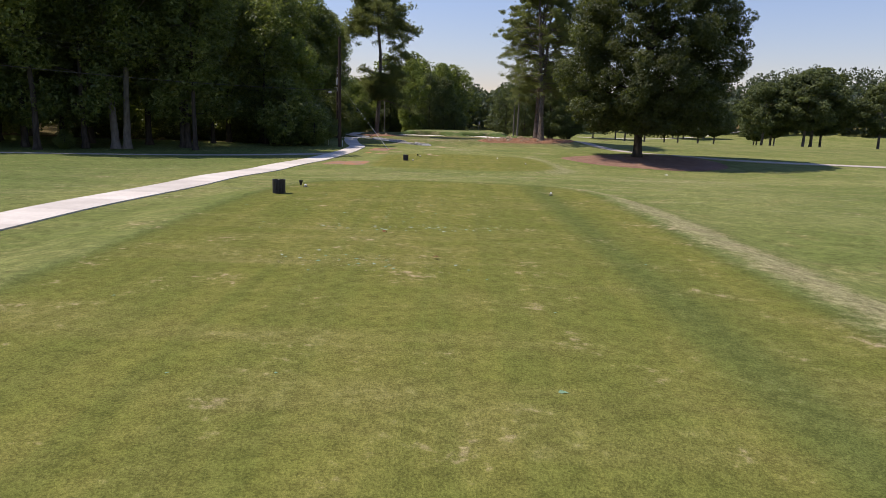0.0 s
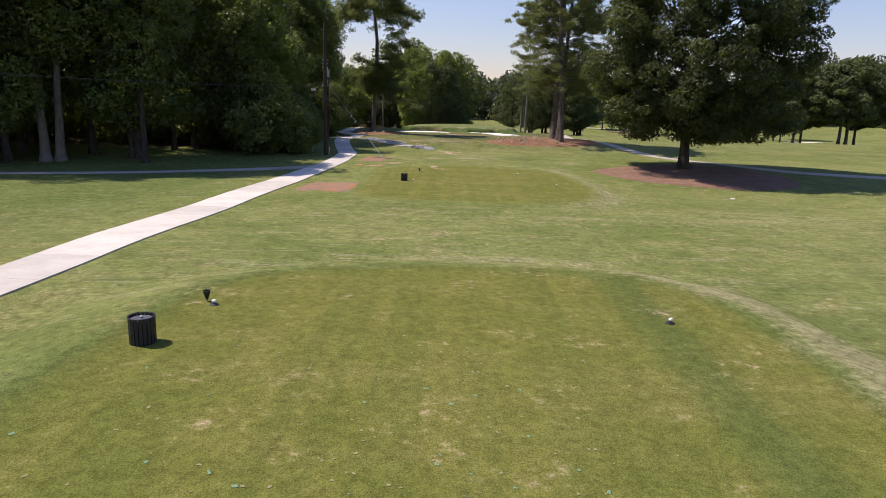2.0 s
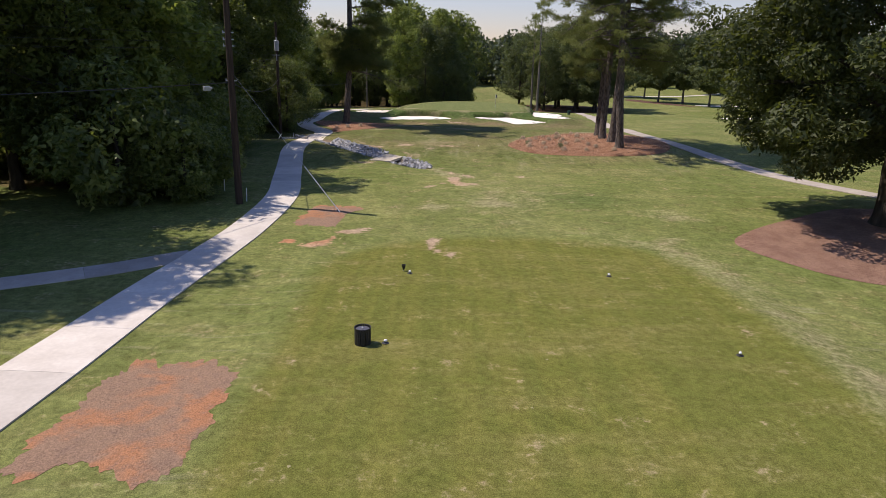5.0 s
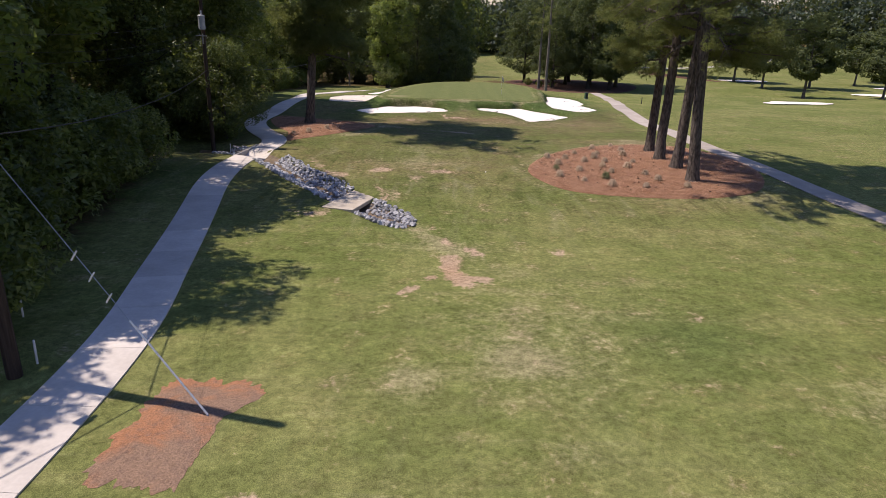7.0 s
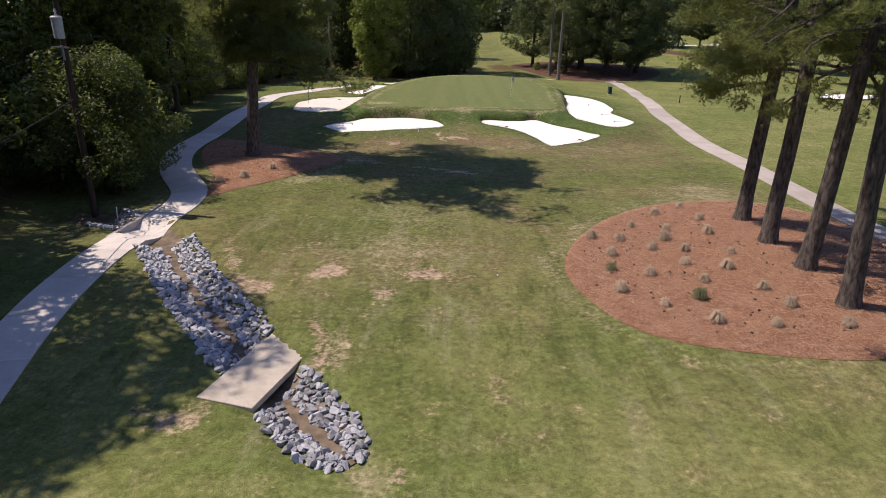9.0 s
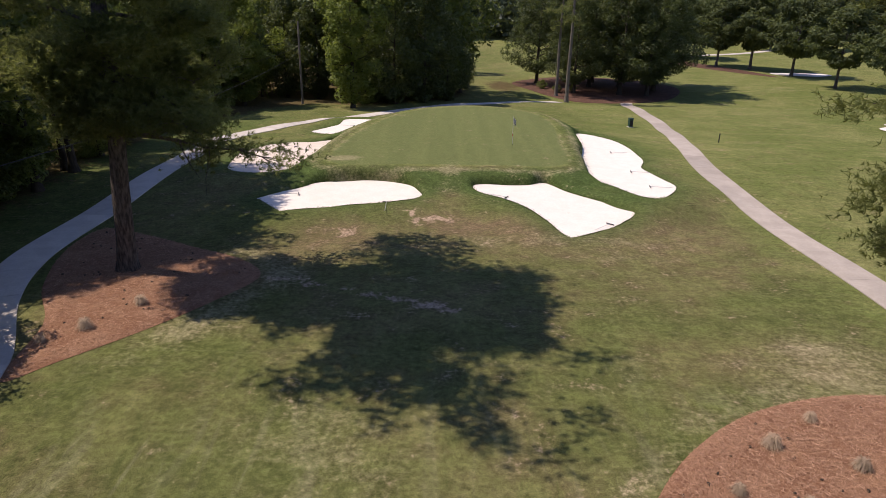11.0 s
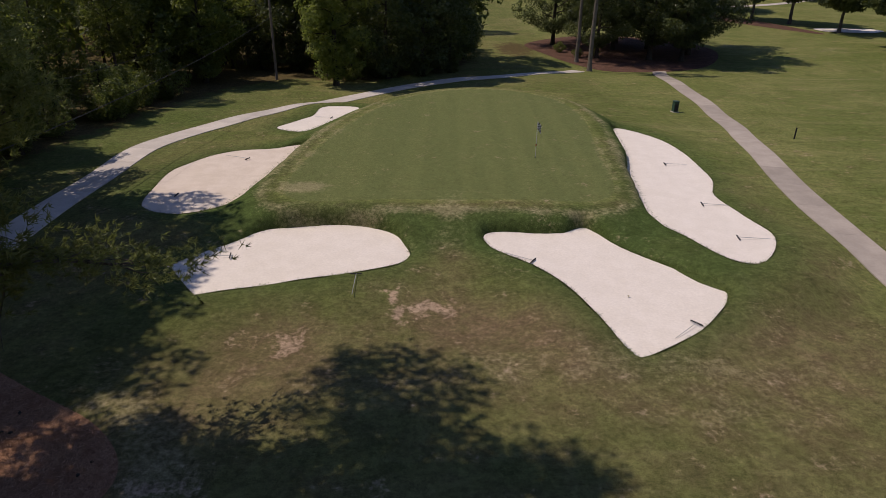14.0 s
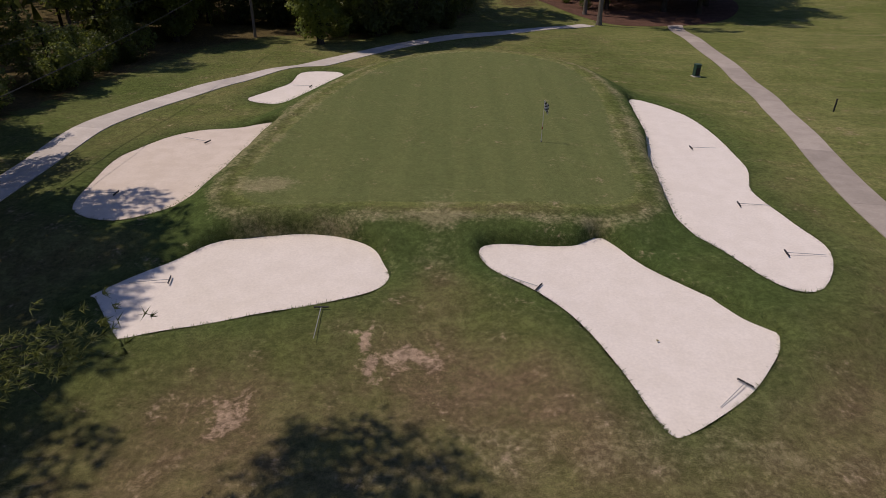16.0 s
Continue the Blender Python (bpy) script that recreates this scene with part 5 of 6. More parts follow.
rocks = [rock_mesh(200 + i) for i in range(12)]
r = random.Random(5)
made, extra = 0, []
slots = []
u = along[-1] - .1
while u > 3.6:
    x, y = on_creek(u, 0)
    under = 95.8 < y < 96.6 or 106.6 < y < 110.8 and -15.6 < x < -12.6
    if not under:
        lower = .9 if x > -5.2 else 1.0
        for off in (-1.42, -1.24, -1.06, -.88, -.7, -.52, -.36, .36, .52, .7, .88, 1.06, 1.24, 1.42):
            narrow = .84 * lower * min(1.0, .45 + (along[-1] - u) * .45)
            slots.append((u + r.uniform(-.1, .1), off * narrow + r.uniform(-.08, .08), off))
        if r.random() < .45:
            slots.append((u, r.choice((-1, 1)) * r.uniform(.08, .3), .2))
    u -= .2
SLAB_EDGE = np.array([(-7.15, 94.55), (-5.1, 93.95), (-3.9, 97.7), (-5.65, 98.75)])
for u, off, o in slots:
    x, y = on_creek(u, off)
    if inside(np.array([x]), np.array([y]), SLAB_EDGE)[0]:
        continue
    s = r.uniform(.10, .21)
    m = pose(x, y, gz(x, y) + s * r.uniform(.15, .6), r.uniform(-40, 40), r.uniform(-40, 40), r.uniform(0, 360)) @ Matrix.Diagonal((s, s * r.uniform(.7, 1), s * r.uniform(.8, 1.1), 1))
    me = r.choice(rocks)
    if made < 300:
        part("rock", me, creek_bed, at=m)
        made += 1
    else:
        extra.append((me, m))
verts, faces = [], []
for me, m in extra:
    o = len(verts)
    verts.extend(tuple(m @ v.co) for v in me.vertices)
    faces.extend(tuple(i + o for i in p.vertices) for p in me.polygons)
tagged(part("rocks", mesh_of("rocks", verts, faces, STONE), creek_bed), kind="stuff")


def prism(outline, z0, z1, bevel=.02):
    bm = bmesh.new()
    low = [bm.verts.new((x, y, z0)) for x, y in outline]
    top = [bm.verts.new((x, y, z1)) for x, y in outline]
    bm.faces.new(low[::-1])
    bm.faces.new(top)
    n = len(outline)
    for i in range(n):
        bm.faces.new((low[i], low[(i + 1) % n], top[(i + 1) % n], top[i]))
    bmesh.ops.recalc_face_normals(bm, faces=bm.faces[:])
    bmesh.ops.bevel(bm, geom=bm.edges[:], offset=bevel, segments=2, affect="EDGES")
    bm.verts.index_update()
    out = [tuple(v.co) for v in bm.verts], [tuple(v.index for v in f.verts) for f in bm.faces]
    bm.free()
    return out


tagged(new("footbridge_slab", mesh_of("footbridge_slab", *prism([(-6.98, 94.7), (-5.25, 94.2), (-4.15, 97.6), (-5.72, 98.5)], .05, .25, .012), SLAB)), "tan concrete slab bridging the rocky creek", "bridge")
tagged(new("headwall", mesh_of("headwall", *prism([(-15.5, 107.2), (-15.3, 107.1), (-15.02, 109.5), (-14.85, 112.2), (-15.05, 112.3), (-15.24, 109.6)], -.6, .34), OLD_CONCRETE)), "low concrete culvert headwall beside the path", "wall")


def cones(bed, count, seed):
    """Fallen pine cones on a straw bed, each a rough egg of scales."""
    g = random.Random(seed)
    lo, hi = bed.min(0), bed.max(0)
    verts, faces = [], []
    while count:
        x, y = g.uniform(lo[0], hi[0]), g.uniform(lo[1], hi[1])
        if float(signed(np.array([x]), np.array([y]), bed)[0]) > -.5:
            continue
        count -= 1
        v, f = lathe([(.012, -.06), (.034, -.035), (.04, -.005), (.028, .035), (.008, .06)], 7)
        s = g.uniform(.7, 1.2)
        m = pose(x, y, gz(x, y) + .12, 90 + g.uniform(-15, 15), 0, g.uniform(0, 360))
        o = len(verts)
        verts.extend(tuple(m @ (Vector(q) * s)) for q in v)
        faces.extend(tuple(i + o for i in q) for q in f)
    return mesh_of("pine_cones", verts, faces, BARK)


for bed, count, seed in ((STRAW_BED, 150, 3), (LEFT_BED, 40, 4)):
    tagged(new("pine_cones", cones(bed, count, seed)), "dark fallen pine cones on the straw", "pine cones", kind="stuff")


def marker_stake(x, y, h=.75):
    e = thing("marker_stake", pose(x, y, gz(x, y), 2, 3, 0), "thin white marker stake in the grass", "stake")
    part("stake", mesh_of("stake", *tube([(0, 0, -.1), (0, 0, h)], [.03, .03], 6), WHITE), e)


for x, y in ((-16.7, 110.9), (-12.0, 77.6), (-14.2, 80.6)):
    marker_stake(x, y)


# ---- ornamental grass in the beds ----
def tuft_mesh(seed, blades, mat, h):
    g = np.random.default_rng(seed)
    w = g.uniform(0, 2 * np.pi, blades)
    out = np.stack([np.cos(w), np.sin(w), 0 * w], 1)
    up = np.array((0, 0, 1.0))
    high = h * g.uniform(.35, 1.05, (blades, 1))
    far = h * g.uniform(.35, .8, (blades, 1))
    side = np.stack([-np.sin(w), np.cos(w), 0 * w], 1) * .0065
    base = out * g.uniform(.01, .05, (blades, 1)) + up * high * .75
    mid = out * far * .55 + up * high * g.uniform(.7, 1.0, (blades, 1))
    tip = out * far + up * high * g.uniform(-.05, .35, (blades, 1))
    v = np.stack([base - side, base + side, mid + side * .8, tip, mid - side * .8], 1).reshape(-1, 3)
    k = np.arange(blades)[:, None] * 5
    me = fast_mesh("blades", v, np.concatenate([k + np.array([[0, 1, 2]]), k + np.array([[0, 2, 4]]), k + np.array([[4, 2, 3]])]), mat)
    return me


def grass_tuft(seed, mat, h, label):
    e = thing("ornamental_grass", Matrix(), label, "grass tuft", "ornamental grasses in the straw beds")
    part("blades", tuft_mesh(seed, 340, mat, h), e)
    return e


dry = grass_tuft(1, DRY_BLADE, .36, "small dry tan tuft of ornamental grass")
GREEN_BLADE = leaf_mat("green_blade", (.15, .165, .07), (.27, .245, .14), .2, .8, (.3, .3, .15))
lush_tuft = grass_tuft(2, GREEN_BLADE, .42, "small green tuft of ornamental grass")
spots = [(12.6, 111.3), (10.9, 110.1), (12.8, 109.1), (9.2, 108.3), (12.4, 107.1), (8.2, 106.5), (10.7, 107.7), (10.2, 106.4), (9.3, 105.3), (10.6, 105.0), (12.4, 104.5), (7.4, 104.8), (10.1, 103.5), (7.0, 103.2),
         (11.6, 103.0), (8.4, 102.6), (10.3, 101.9), (6.9, 101.3), (9.6, 100.5), (12.2, 101.1), (8.2, 100.1), (7.0, 107.0), (13.9, 98.4), (11.5, 98.5), (9.6, 98.9), (12.6, 99.8), (-12.9, 116.0), (-11.8, 117.0), (-10.6, 119.1)]
seen = set()
for i, (x, y) in enumerate(spots):
    src = lush_tuft if i in (13, 18) else dry
    m = pose(x, y, gz(x, y) + .08, 0, 0, i * 71)
    ob = copy_thing(src, m) if src.name in seen else src
    seen.add(src.name)
    ob.matrix_basis = m
    s = 1.0 + .5 * ((i * 37) % 10) / 10
    ob.scale = (s, s, s * .9)


# ---- tee furniture ----
def litter_bin(x, y):
    e = thing("slatted_bin", pose(x, y, gz(x, y)), "round black slatted litter bin on the grass", "litter bin", "bins by the tees")
    part("body", mesh_of("body", *lathe([(.245, .0), (.25, .02), (.25, .52), (.24, .53)], 20), BLACK), e)
    lid = part("lid", mesh_of("lid", *lathe([(.235, .53), (.235, .555), (.21, .565)], 20), plain_mat("lid_grey", (.06, .06, .075), (.10, .10, .12), 6, .5, .4, .1)), e, "dark grey lid")
    part("knob", mesh_of("knob", *lathe([(.03, .56), (.035, .60), (.015, .62)], 8), STEEL), lid)
    slat = mesh_of("slat", *block(-.036, -.012, 0, .036, .012, .60, .006), BLACK)
    for k in range(20):
        w = 18 * k
        part("slat", slat, e, at=pose(.268 * math.cos(radians(w)), .268 * math.sin(radians(w)), .01, 0, 0, w + 90))
    e.scale = (.84, .84, .84)
    ring = [(.285 * math.cos(a), .285 * math.sin(a), .605) for a in np.linspace(0, 2 * math.pi, 25)]
    part("rim", mesh_of("rim", *tube(ring, [.014] * 25, 6, False), BLACK), e)


litter_bin(-6.05, 24.75)
litter_bin(-3.4, 59.35)


def club_cone(x, y):
    e = thing("cone_marker", pose(x, y, gz(x, y)), "black upside-down cone on a spike", "tee cone")
    part("cone", mesh_of("cone", *lathe([(.02, .04), (.04, .08), (.085, .24), (.092, .25), (.08, .253), (.04, .14)], 16), BLACK), e)
    part("spike", mesh_of("spike", *tube([(0, 0, -.1), (0, 0, .1)], [.012, .02], 6), STEEL), e)


def tee_marker(x, y, turn=0):
    e = thing("tee_marker", pose(x, y, gz(x, y), 0, 0, turn), "small white tee marker on a dark disc for its shadow", "tee marker", "tee markers")
    bm = bmesh.new()
    bmesh.ops.create_uvsphere(bm, u_segments=12, v_segments=8, radius=.046)
    for v in bm.verts:
        v.co = (v.co.x * 1.25, v.co.y, v.co.z * .9 + .085)
    me = bpy.data.meshes.new("dome")
    bm.to_mesh(me)
    bm.free()
    me.materials.append(WHITE)
    part("dome", me, e)
    # flat black disc stands in for the dome's dark shadow on the grass
    part("foot", mesh_of("foot", *lathe([(.10, .0), (.105, .012), (.05, .03)], 12), BLACK), e)


for x, y in ((-5.8, 27.35), (-2.6, 66.2)):
    club_cone(x, y)
for i, (x, y) in enumerate(((-5.55, 27.1), (4.5, 26.85), (-2.35, 65.9), (5.4, 66.0), (-2.75, 59.4), (7.4, 59.0))):
    tee_marker(x, y, i * 50)


def golf_ball(x, y):
    bm = bmesh.new()
    bmesh.ops.create_icosphere(bm, subdivisions=2, radius=.035)
    me = bpy.data.meshes.new("golf_ball")
    bm.to_mesh(me)
    bm.free()
    me.materials.append(WHITE)
    ob = new("golf_ball", me)
    ob.matrix_basis = pose(x, y, gz(x, y) + .045)
    tagged(ob, "white golf ball lying on the fairway", "golf ball")


golf_ball(2.35, 103.0)


def patches(name, seed, count, mat, areas, lo, hi, label):
    """Small flat scraps of filled or torn turf."""
    g = random.Random(seed)
    verts, faces = [], []
    for _ in range(count):
        cx, cy, rx, ry = g.choice(areas)
        x, y = g.gauss(cx, rx), g.gauss(cy, ry)
        s, q = g.uniform(lo, hi), g.uniform(.45, 1)
        w0, n, o = g.uniform(0, 6.3), 8, len(verts)
        for k in range(n):
            w = 2 * math.pi * k / n
            a, b = s * math.cos(w) * g.uniform(.25, 1.3), s * q * math.sin(w) * g.uniform(.25, 1.3)
            px, py = x + a * math.cos(w0) - b * math.sin(w0), y + a * math.sin(w0) + b * math.cos(w0)
            verts.append((px, py, gz(px, py) + .008))
        verts.append((x, y, gz(x, y) + .016))
        faces.extend((o + k, o + (k + 1) % n, o + n) for k in range(n))
    tagged(new(name, mesh_of(name, verts, faces, mat, True)), label, "divots", kind="stuff")


TEEING = [(-1.5, 17.8, 1.6, .4), (.6, 18.2, .9, .3), (-.5, 20, 2.2, .8), (0, 24.3, 2.0, .9), (-1, 22, 2.2, 1.3), (-2.4, 13.7, .9, .4), (-.8, 13.4, .9, .5)]
patches("sand_divots", 5, 30, MINT, [(-1.2, 17.65, 1.25, .26), (-1.2, 17.65, 1.25, .26), (.2, 17.8, .5, .2), (-2.3, 13.6, 1.1, .35)], .035, .085, "divots filled with pale mint-coloured sand on the tee")
patches("divot_patches", 3, 64, DIVOT, TEEING, .025, .065, "divots filled with green sand on the tee")
patches("divot_patches", 8, 8, DIVOT, [(-1.5, 7.3, 2.2, .3), (0, 12, 3, 2)], .025, .06, "divots filled with green sand on the tee")
patches("torn_divots", 4, 520, PALE, TEEING, .010, .042, "pale torn divots on the tee")
patches("torn_divots", 6, 160, PALE, [(3, 62, 3, 4), (-2, 107, 2.5, 4), (3, 84, 3, 4), (12, 40, 5, 8), (-1, 90, 3, 3), (5, 118, 5, 4), (4, 130, 5, 1.5)], .02, .07, "pale scraps of dry grass on the fairway")
scrap = mesh_of("brown_scrap", [(-.08, -.02, .01), (.0, -.07, .06), (.09, .0, .02), (.02, .07, .05), (-.05, .05, .02), (0, 0, .07)], [(0, 1, 5), (1, 2, 5), (2, 3, 5), (3, 4, 5), (4, 0, 5)], plain_mat("brown_scrap", (.14, .06, .03), (.22, .10, .05), 20, .9, .1, .2))
# first a dead leaf, then a scrap standing in for a dark divot hole
for x, y in ((-1.36, 17.0), (0, 14.05)):
    ob = new("brown_scrap", scrap)
    ob.matrix_basis = pose(x, y, gz(x, y) + .01, 0, 0, x * 90)
    tagged(ob, "small curled brown scrap on the tee", "leaf")


# ---- green: flag, cup, rakes ----
flag_x, flag_y = 7.55, 148.2
pin = thing("flagstick", pose(flag_x, flag_y, gz(flag_x, flag_y)), "white flagstick with a limp checkered flag", "golf flag")
part("pole", mesh_of("pole", *tube([(0, 0, -.1), (0, 0, 2.25)], [.016, .013], 8), WHITE), pin)
part("band", mesh_of("band", *lathe([(.03, .72), (.034, .74), (.034, .82), (.03, .84)], 8), RED), pin, "dark red band")
verts, faces, slots = [], [], []
for i in range(5):
    for j in range(7):
        verts.append((.015 + .055 * i, .035 * math.sin(i * 1.5 + j * .4), 2.2 - .07 * j - .05 * i * (1 + .1 * j)))
cloth = bpy.data.meshes.new("cloth")
cloth.from_pydata(verts, [], [(i * 7 + j, i * 7 + j + 1, i * 7 + j + 8, i * 7 + j + 7) for i in range(4) for j in range(6)])
cloth.materials.append(WHITE)
cloth.materials.append(BLACK)
for k, q in enumerate(cloth.polygons):
    q.material_index = (k // 6 + k % 6) % 2
part("flag", cloth, pin, "black and white checkered flag")
# no hollow here: a flat near-black disc paints the shaded inside
part("cup", mesh_of("cup", *lathe([(.054, .006), (.058, .011), (.045, .009)], 14), HOLE_SHADE), pin)


def rake(head, tail, z):
    (hx, hy), (tx, ty) = head, tail
    way = math.degrees(math.atan2(ty - hy, tx - hx))
    n = math.hypot(tx - hx, ty - hy)
    e = thing("bunker_rake", pose(hx, hy, z, 0, 0, way), "bunker rake with a dark head and long grey handle", "rake", "bunker rakes")
    part("handle", mesh_of("handle", *tube([(.02, 0, .06), (n, 0, .025)], [.013, .012], 6), GREY_BOX), e)
    part("head", mesh_of("head", *block(-.022, -.25, .035, .022, .25, .07, .008), BLACK), e)
    teeth = [block(-.012, y - .01, 0, .012, y + .01, .05) for y in np.linspace(-.235, .235, 12)]
    part("teeth", mesh_of("teeth", *join(*teeth), BLACK), e)


for (head, tail, k) in (((-10.7, 149.8), (-12.3, 150.5), 0), ((-12.5, 142.5), (-14.0, 142.6), 0), ((-7.6, 135.7), (-9.0, 135.5), 1), ((5.9, 135.4), (4.7, 136.2), 2), ((11.4, 130.4), (10.3, 129.4), 2),
                        ((16.3, 150.1), (17.7, 150.1), 3), ((15.9, 142.4), (17.3, 142.3), 3), ((15.9, 137.7), (17.4, 137.6), 3), ((-7.4, 162.9), (-8.8, 163.2), 4)):
    rake(head, tail, float(sand_level(np.array(head[0]), np.array(head[1]), k)) + .05)
rake((-1.75, 134.0), (-1.72, 132.3), gz(-1.7, 133.2) + .06)


def kiosk(x, y):
    e = thing("ball_washer_box", pose(x, y, gz(x, y), 0, 0, 12), "dark green upright box on a pale base", "box")
    part("base", mesh_of("base", *block(-.38, -.38, -.1, .38, .38, .08, .02), CONCRETE), e)
    part("body", mesh_of("body", *block(-.28, -.28, .08, .28, .28, 1.15, .03), GREEN_BOX), e)
    part("cap", mesh_of("cap", *block(-.31, -.31, 1.15, .31, .31, 1.27, .04), GREEN_BOX), e)
    part("door", mesh_of("door", *block(-.22, -.3, .2, .22, -.275, .95, .008), BLACK), e)
    e.scale = (.8, .8, .84)


kiosk(24.0, 171.3)
post = thing("short_post", pose(29.9, 160.2, gz(29.9, 160.2)), "short black post beside the fairway", "post")
part("shaft", mesh_of("shaft", *tube([(0, 0, -.1), (0, 0, .85)], [.06, .055], 10), BLACK), post)
part("cap", mesh_of("cap", *lathe([(.07, .85), (.075, .9), (.03, .93)], 10), BLACK), post)
disc = thing("yardage_plate", pose(20.65, 60.6, gz(20.65, 60.6)), "small pale plate set in the grass", "plate")
part("plate", mesh_of("plate", *lathe([(.16, .0), (.16, .03), (.14, .04)], 16), WHITE), disc)


# ---- utility poles, wires and guy ----
def utility_pole(x, y, h, r0, label, wood=POLE_WOOD):
    e = thing("utility_pole", pose(x, y, gz(x, y)), label, "utility pole", "utility poles")
    part("mast", mesh_of("mast", *tube([(0, 0, -.3), (0, 0, h * .5), (0, 0, h)], [r0, r0 * .88, r0 * .72], 12), wood), e)
    return e


def sagging(a, b, sag, n=14):
    a, b = np.array(a, float), np.array(b, float)
    return [a + (b - a) * t - np.array((0, 0, sag * 4 * t * (1 - t))) for t in np.linspace(0, 1, n)]


def cable(name, a, b, sag, r, label):
    pts = sagging(a, b, sag)
    tagged(new(name, mesh_of(name, *tube(pts, [r] * len(pts), 5), WIRE)), label, "cable")


P1, P2, P3, P0 = (-12.2, 76.9), (-18.2, 111.6), (-17.0, 184.0), (-36, 36)
one = utility_pole(*P1, 12.3, .2, "dark wooden utility pole at the edge of the woods")
for z in (9.24, 8.9, 8.58, 6.86):
    part("bracket", mesh_of("bracket", *join(block(-.28, -.03, z - .35, .28, .03, z - .29, .01), tube([(-.26, 0, z - .36), (-.26, 0, z - .2)], [.035, .02], 6)), STEEL), one)
two = utility_pole(*P2, 11.8, .17, "dark wooden utility pole with a grey transformer")
can = part("transformer", mesh_of("transformer", *lathe([(.2, 9.45), (.24, 9.5), (.24, 10.35), (.26, 10.36), (.26, 10.42), (.2, 10.48)], 16), GREY_BOX), two, "pale grey transformer tank", pose(.1, -.42, -.45))
part("bushing", mesh_of("bushing", *lathe([(.05, 10.45), (.07, 10.52), (.04, 10.6), (.07, 10.66), (.03, 10.8)], 8), GREY_BOX), can)
part("rack", mesh_of("rack", *join(block(-.5, -.2, 8.55, .3, -.14, 8.62, .01), block(-.04, -.22, 8.0, .04, -.14, 8.7, .01)), STEEL), two)
utility_pole(*P3, 10.6, .16, "pale weathered wooden utility pole behind the green", OLD_POLE)
utility_pole(-32, 176, 9.5, .15, "weathered wooden utility pole in the woods")
utility_pole(*P0, 11.5, .18, "wooden utility pole beside the side path")
for z, q, w in ((9.0, 9.6, .25), (8.66, 9.0, .4), (8.35, 8.5, .4), (6.65, 5.9, .5)):
    cable("overhead_cable", (P0[0], P0[1], z + .3), (P1[0], P1[1], z + gz(*P1) - .2), w, .022 if z < 7 else .006, "dark overhead cable between utility poles")
    cable("overhead_cable", (P1[0], P1[1], z + gz(*P1) - .2), (P2[0], P2[1], q), w * 1.6, .022 if z < 7 else .006, "dark overhead cable between utility poles")
    if z > 8.5 and z < 8.9 or z < 7:
        cable("overhead_cable", (P2[0], P2[1], q), (P3[0], P3[1], q - 3.0 if q > 8 else 5.2), 1.2, .025 if q < 7 else .012, "dark overhead cable between utility poles")
cable("overhead_cable", (P2[0], P2[1], 8.2), (-32, 112, 6.0), .5, .016, "dark service cable running into the woods")
cable("overhead_cable", (P2[0], P2[1], 7.6), (-34, 118, 5.0), .5, .016, "dark service cable running into the woods")
cable("overhead_cable", (P3[0], P3[1], 6.8), (-32, 176, 5.0), .3, .02, "dark overhead cable between utility poles")
box = thing("splice_box", pose(-13.15, 75.9, 6.44, 0, 0, 60), "grey splice box hung from an overhead cable", "cable box")
part("case", mesh_of("case", *block(-.19, -.08, -.12, .19, .08, .11, .03), GREY_BOX), box)
part("end", mesh_of("end", *lathe([(.04, -.02), (.06, .0), (.06, .1), (.03, .12)], 10), GREY_BOX), box, at=pose(.22, 0, 0, 0, 90, 0))
anchor, hold = np.array((-6.39, 75.2, gz(-6.39, 75.2))), np.array((P1[0], P1[1], 7.3))
guy = thing("guy_wire", pose(*anchor), "steel guy wire with a white sleeve anchored in red clay", "guy wire")
way = hold - anchor
part("strand", mesh_of("strand", *tube([-way * .01, way], [.010, .010], 5), STEEL), guy)
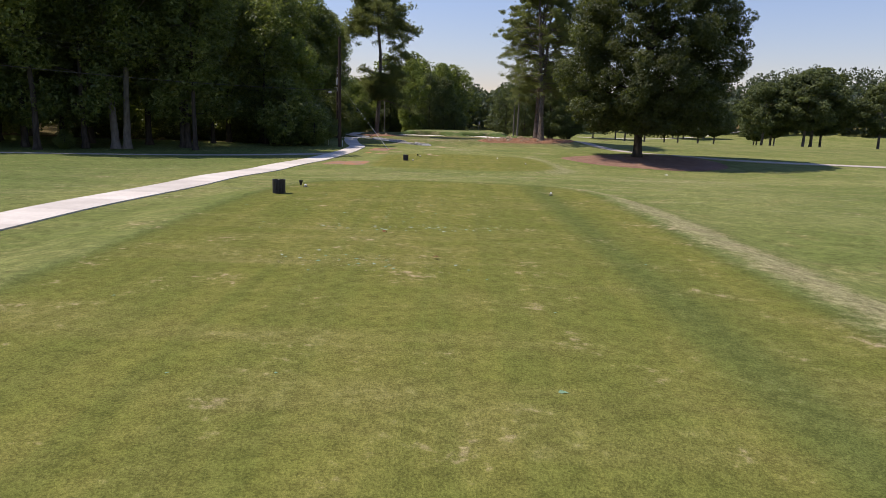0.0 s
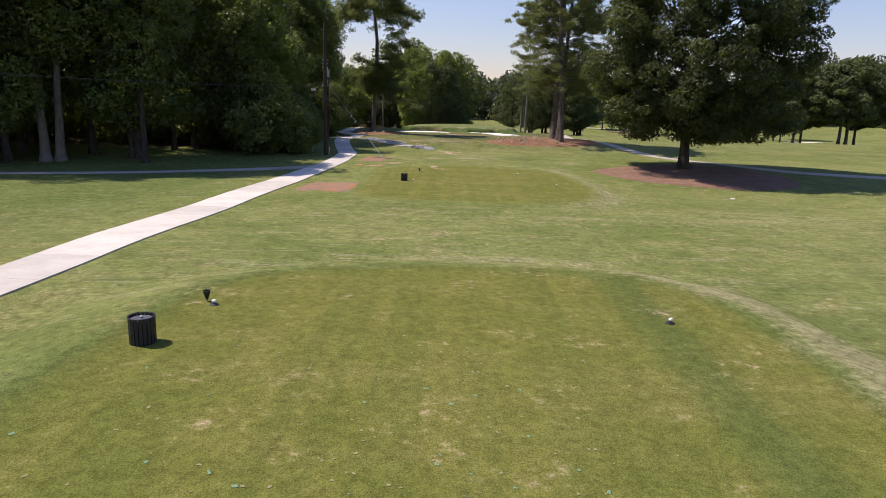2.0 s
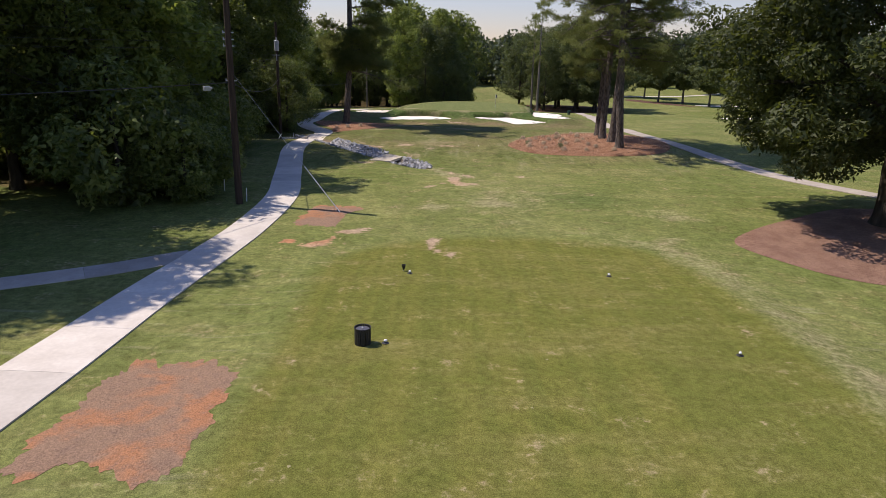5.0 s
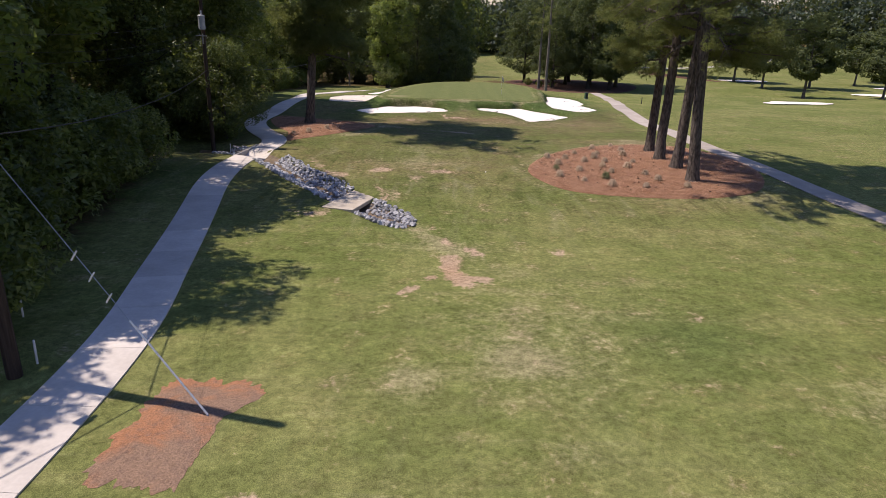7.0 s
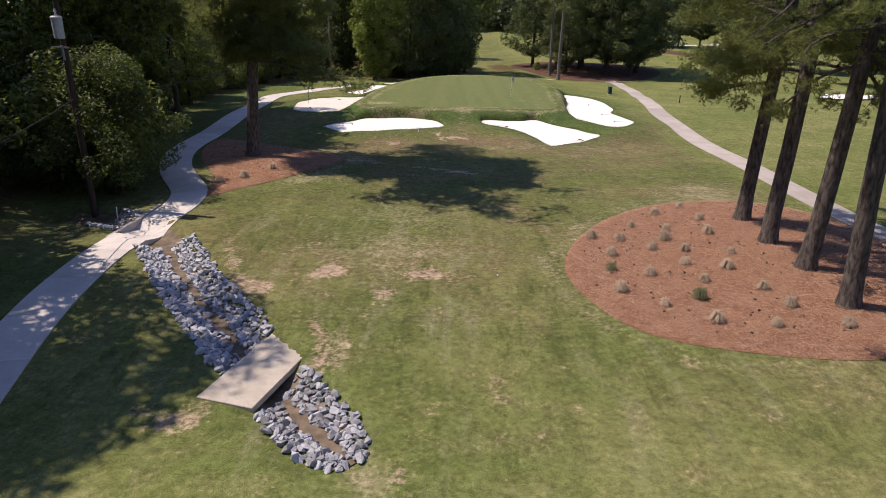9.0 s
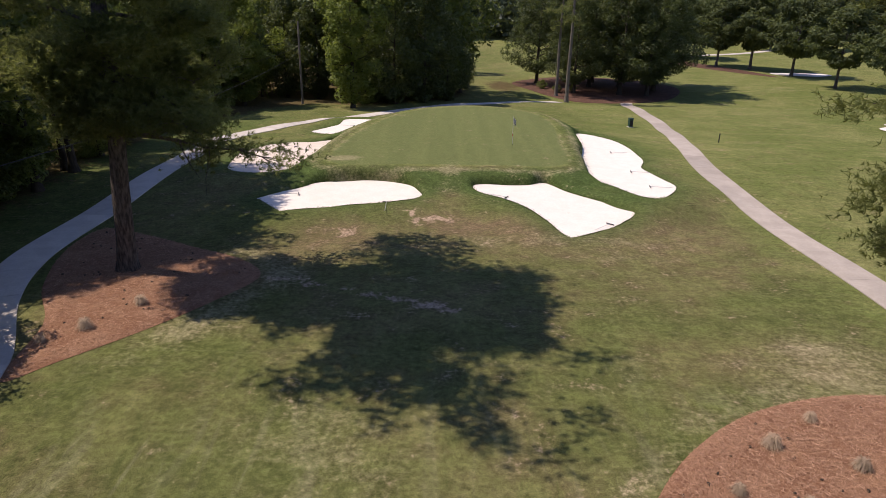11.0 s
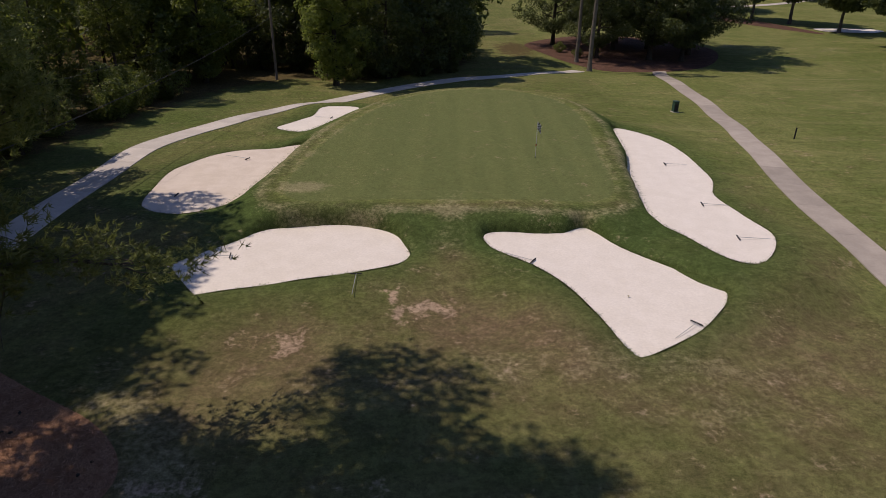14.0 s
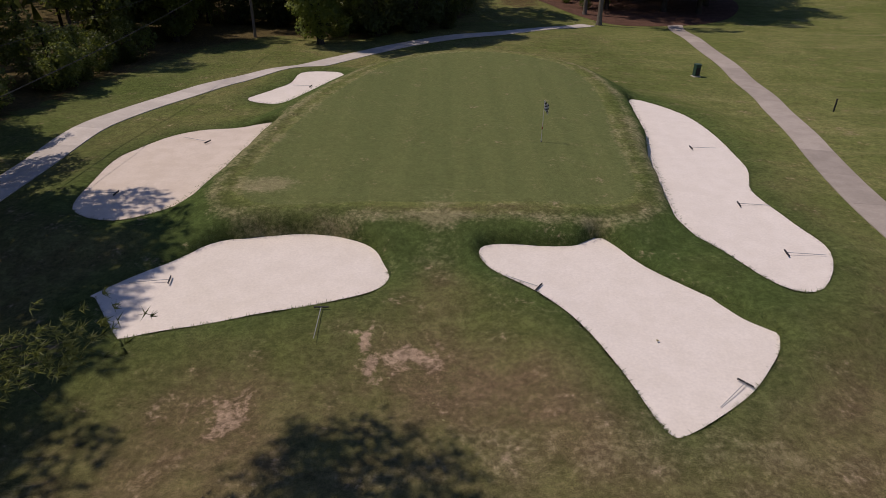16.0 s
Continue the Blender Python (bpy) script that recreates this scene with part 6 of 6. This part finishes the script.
part("sleeve", mesh_of("sleeve", *tube([way * .01, way * .33], [.027, .025], 8), WHITE), guy, "white plastic guy guard")
part("anchor", mesh_of("anchor", *tube([(.1, -.03, -.2), way * .03], [.03, .03], 6), STEEL), guy)
for k in (.41, .48, .55):
    c = way * k
    part("tag", mesh_of("tag", *tube([c + (-.1, .0, -.16), c, c + (.06, 0, .08)], [.022, .024, .02], 6), WHITE), guy, "white spiral marker")


# ---- further bunkers and beds ----
def far_sand(cx, cy, rx, ry, turn, seed):
    g = random.Random(seed)
    pts = []
    for k in range(10):
        w = 2 * math.pi * k / 10
        s = g.uniform(.72, 1.15)
        a, b = rx * s * math.cos(w), ry * s * math.sin(w)
        c, d = math.cos(radians(turn)), math.sin(radians(turn))
        pts.append((cx + a * c - b * d, cy + a * d + b * c))
    poly = spline(pts, 5)
    sheet("sand_bunker", poly, 1.5, lambda x, y, d: ground_z(x, y) + .12 - .05 * ease(-d / 2), SAND, "white sand bunker on the neighbouring hole", "bunker")


for i, q in enumerate(((61, 174, 7.2, 3.2, 12, 9), (87, 252.5, 6.5, 4.4, 0, 2), (102, 214, 7, 3, -10, 4), (120, 235, 7, 3.5, 10, 6))):
    far_sand(*q)
FAIRWAY_BED = spline([(64, 277), (67, 266), (72, 256), (77.5, 246.5), (79, 249), (76.5, 262), (72, 274), (68, 281)])
# uses the mulch colour that is darkened for shade
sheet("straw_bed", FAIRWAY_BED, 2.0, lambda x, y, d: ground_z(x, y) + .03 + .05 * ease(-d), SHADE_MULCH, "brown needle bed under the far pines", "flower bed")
CLUSTER_BED = spline([(16, 226), (18, 214), (21.5, 206), (26, 202), (34, 203), (42, 209), (47, 222), (42, 234), (28, 238)])
# shade below the cluster is held in this bed's dark colour
sheet("straw_bed", CLUSTER_BED, 1.6, lambda x, y, d: ground_z(x, y) + .03 + .05 * ease(-d), SHADE_MULCH, "brown leaf mulch under the dark tree cluster, darkened for shade", "flower bed")
cart_path("far_path", [(60, 300), (76, 296), (95, 303), (120, 322), (146, 344), (168, 358), (210, 372)], (1.2, 1.2, 1.2), "pale cart path on the far fairway", 9.0)
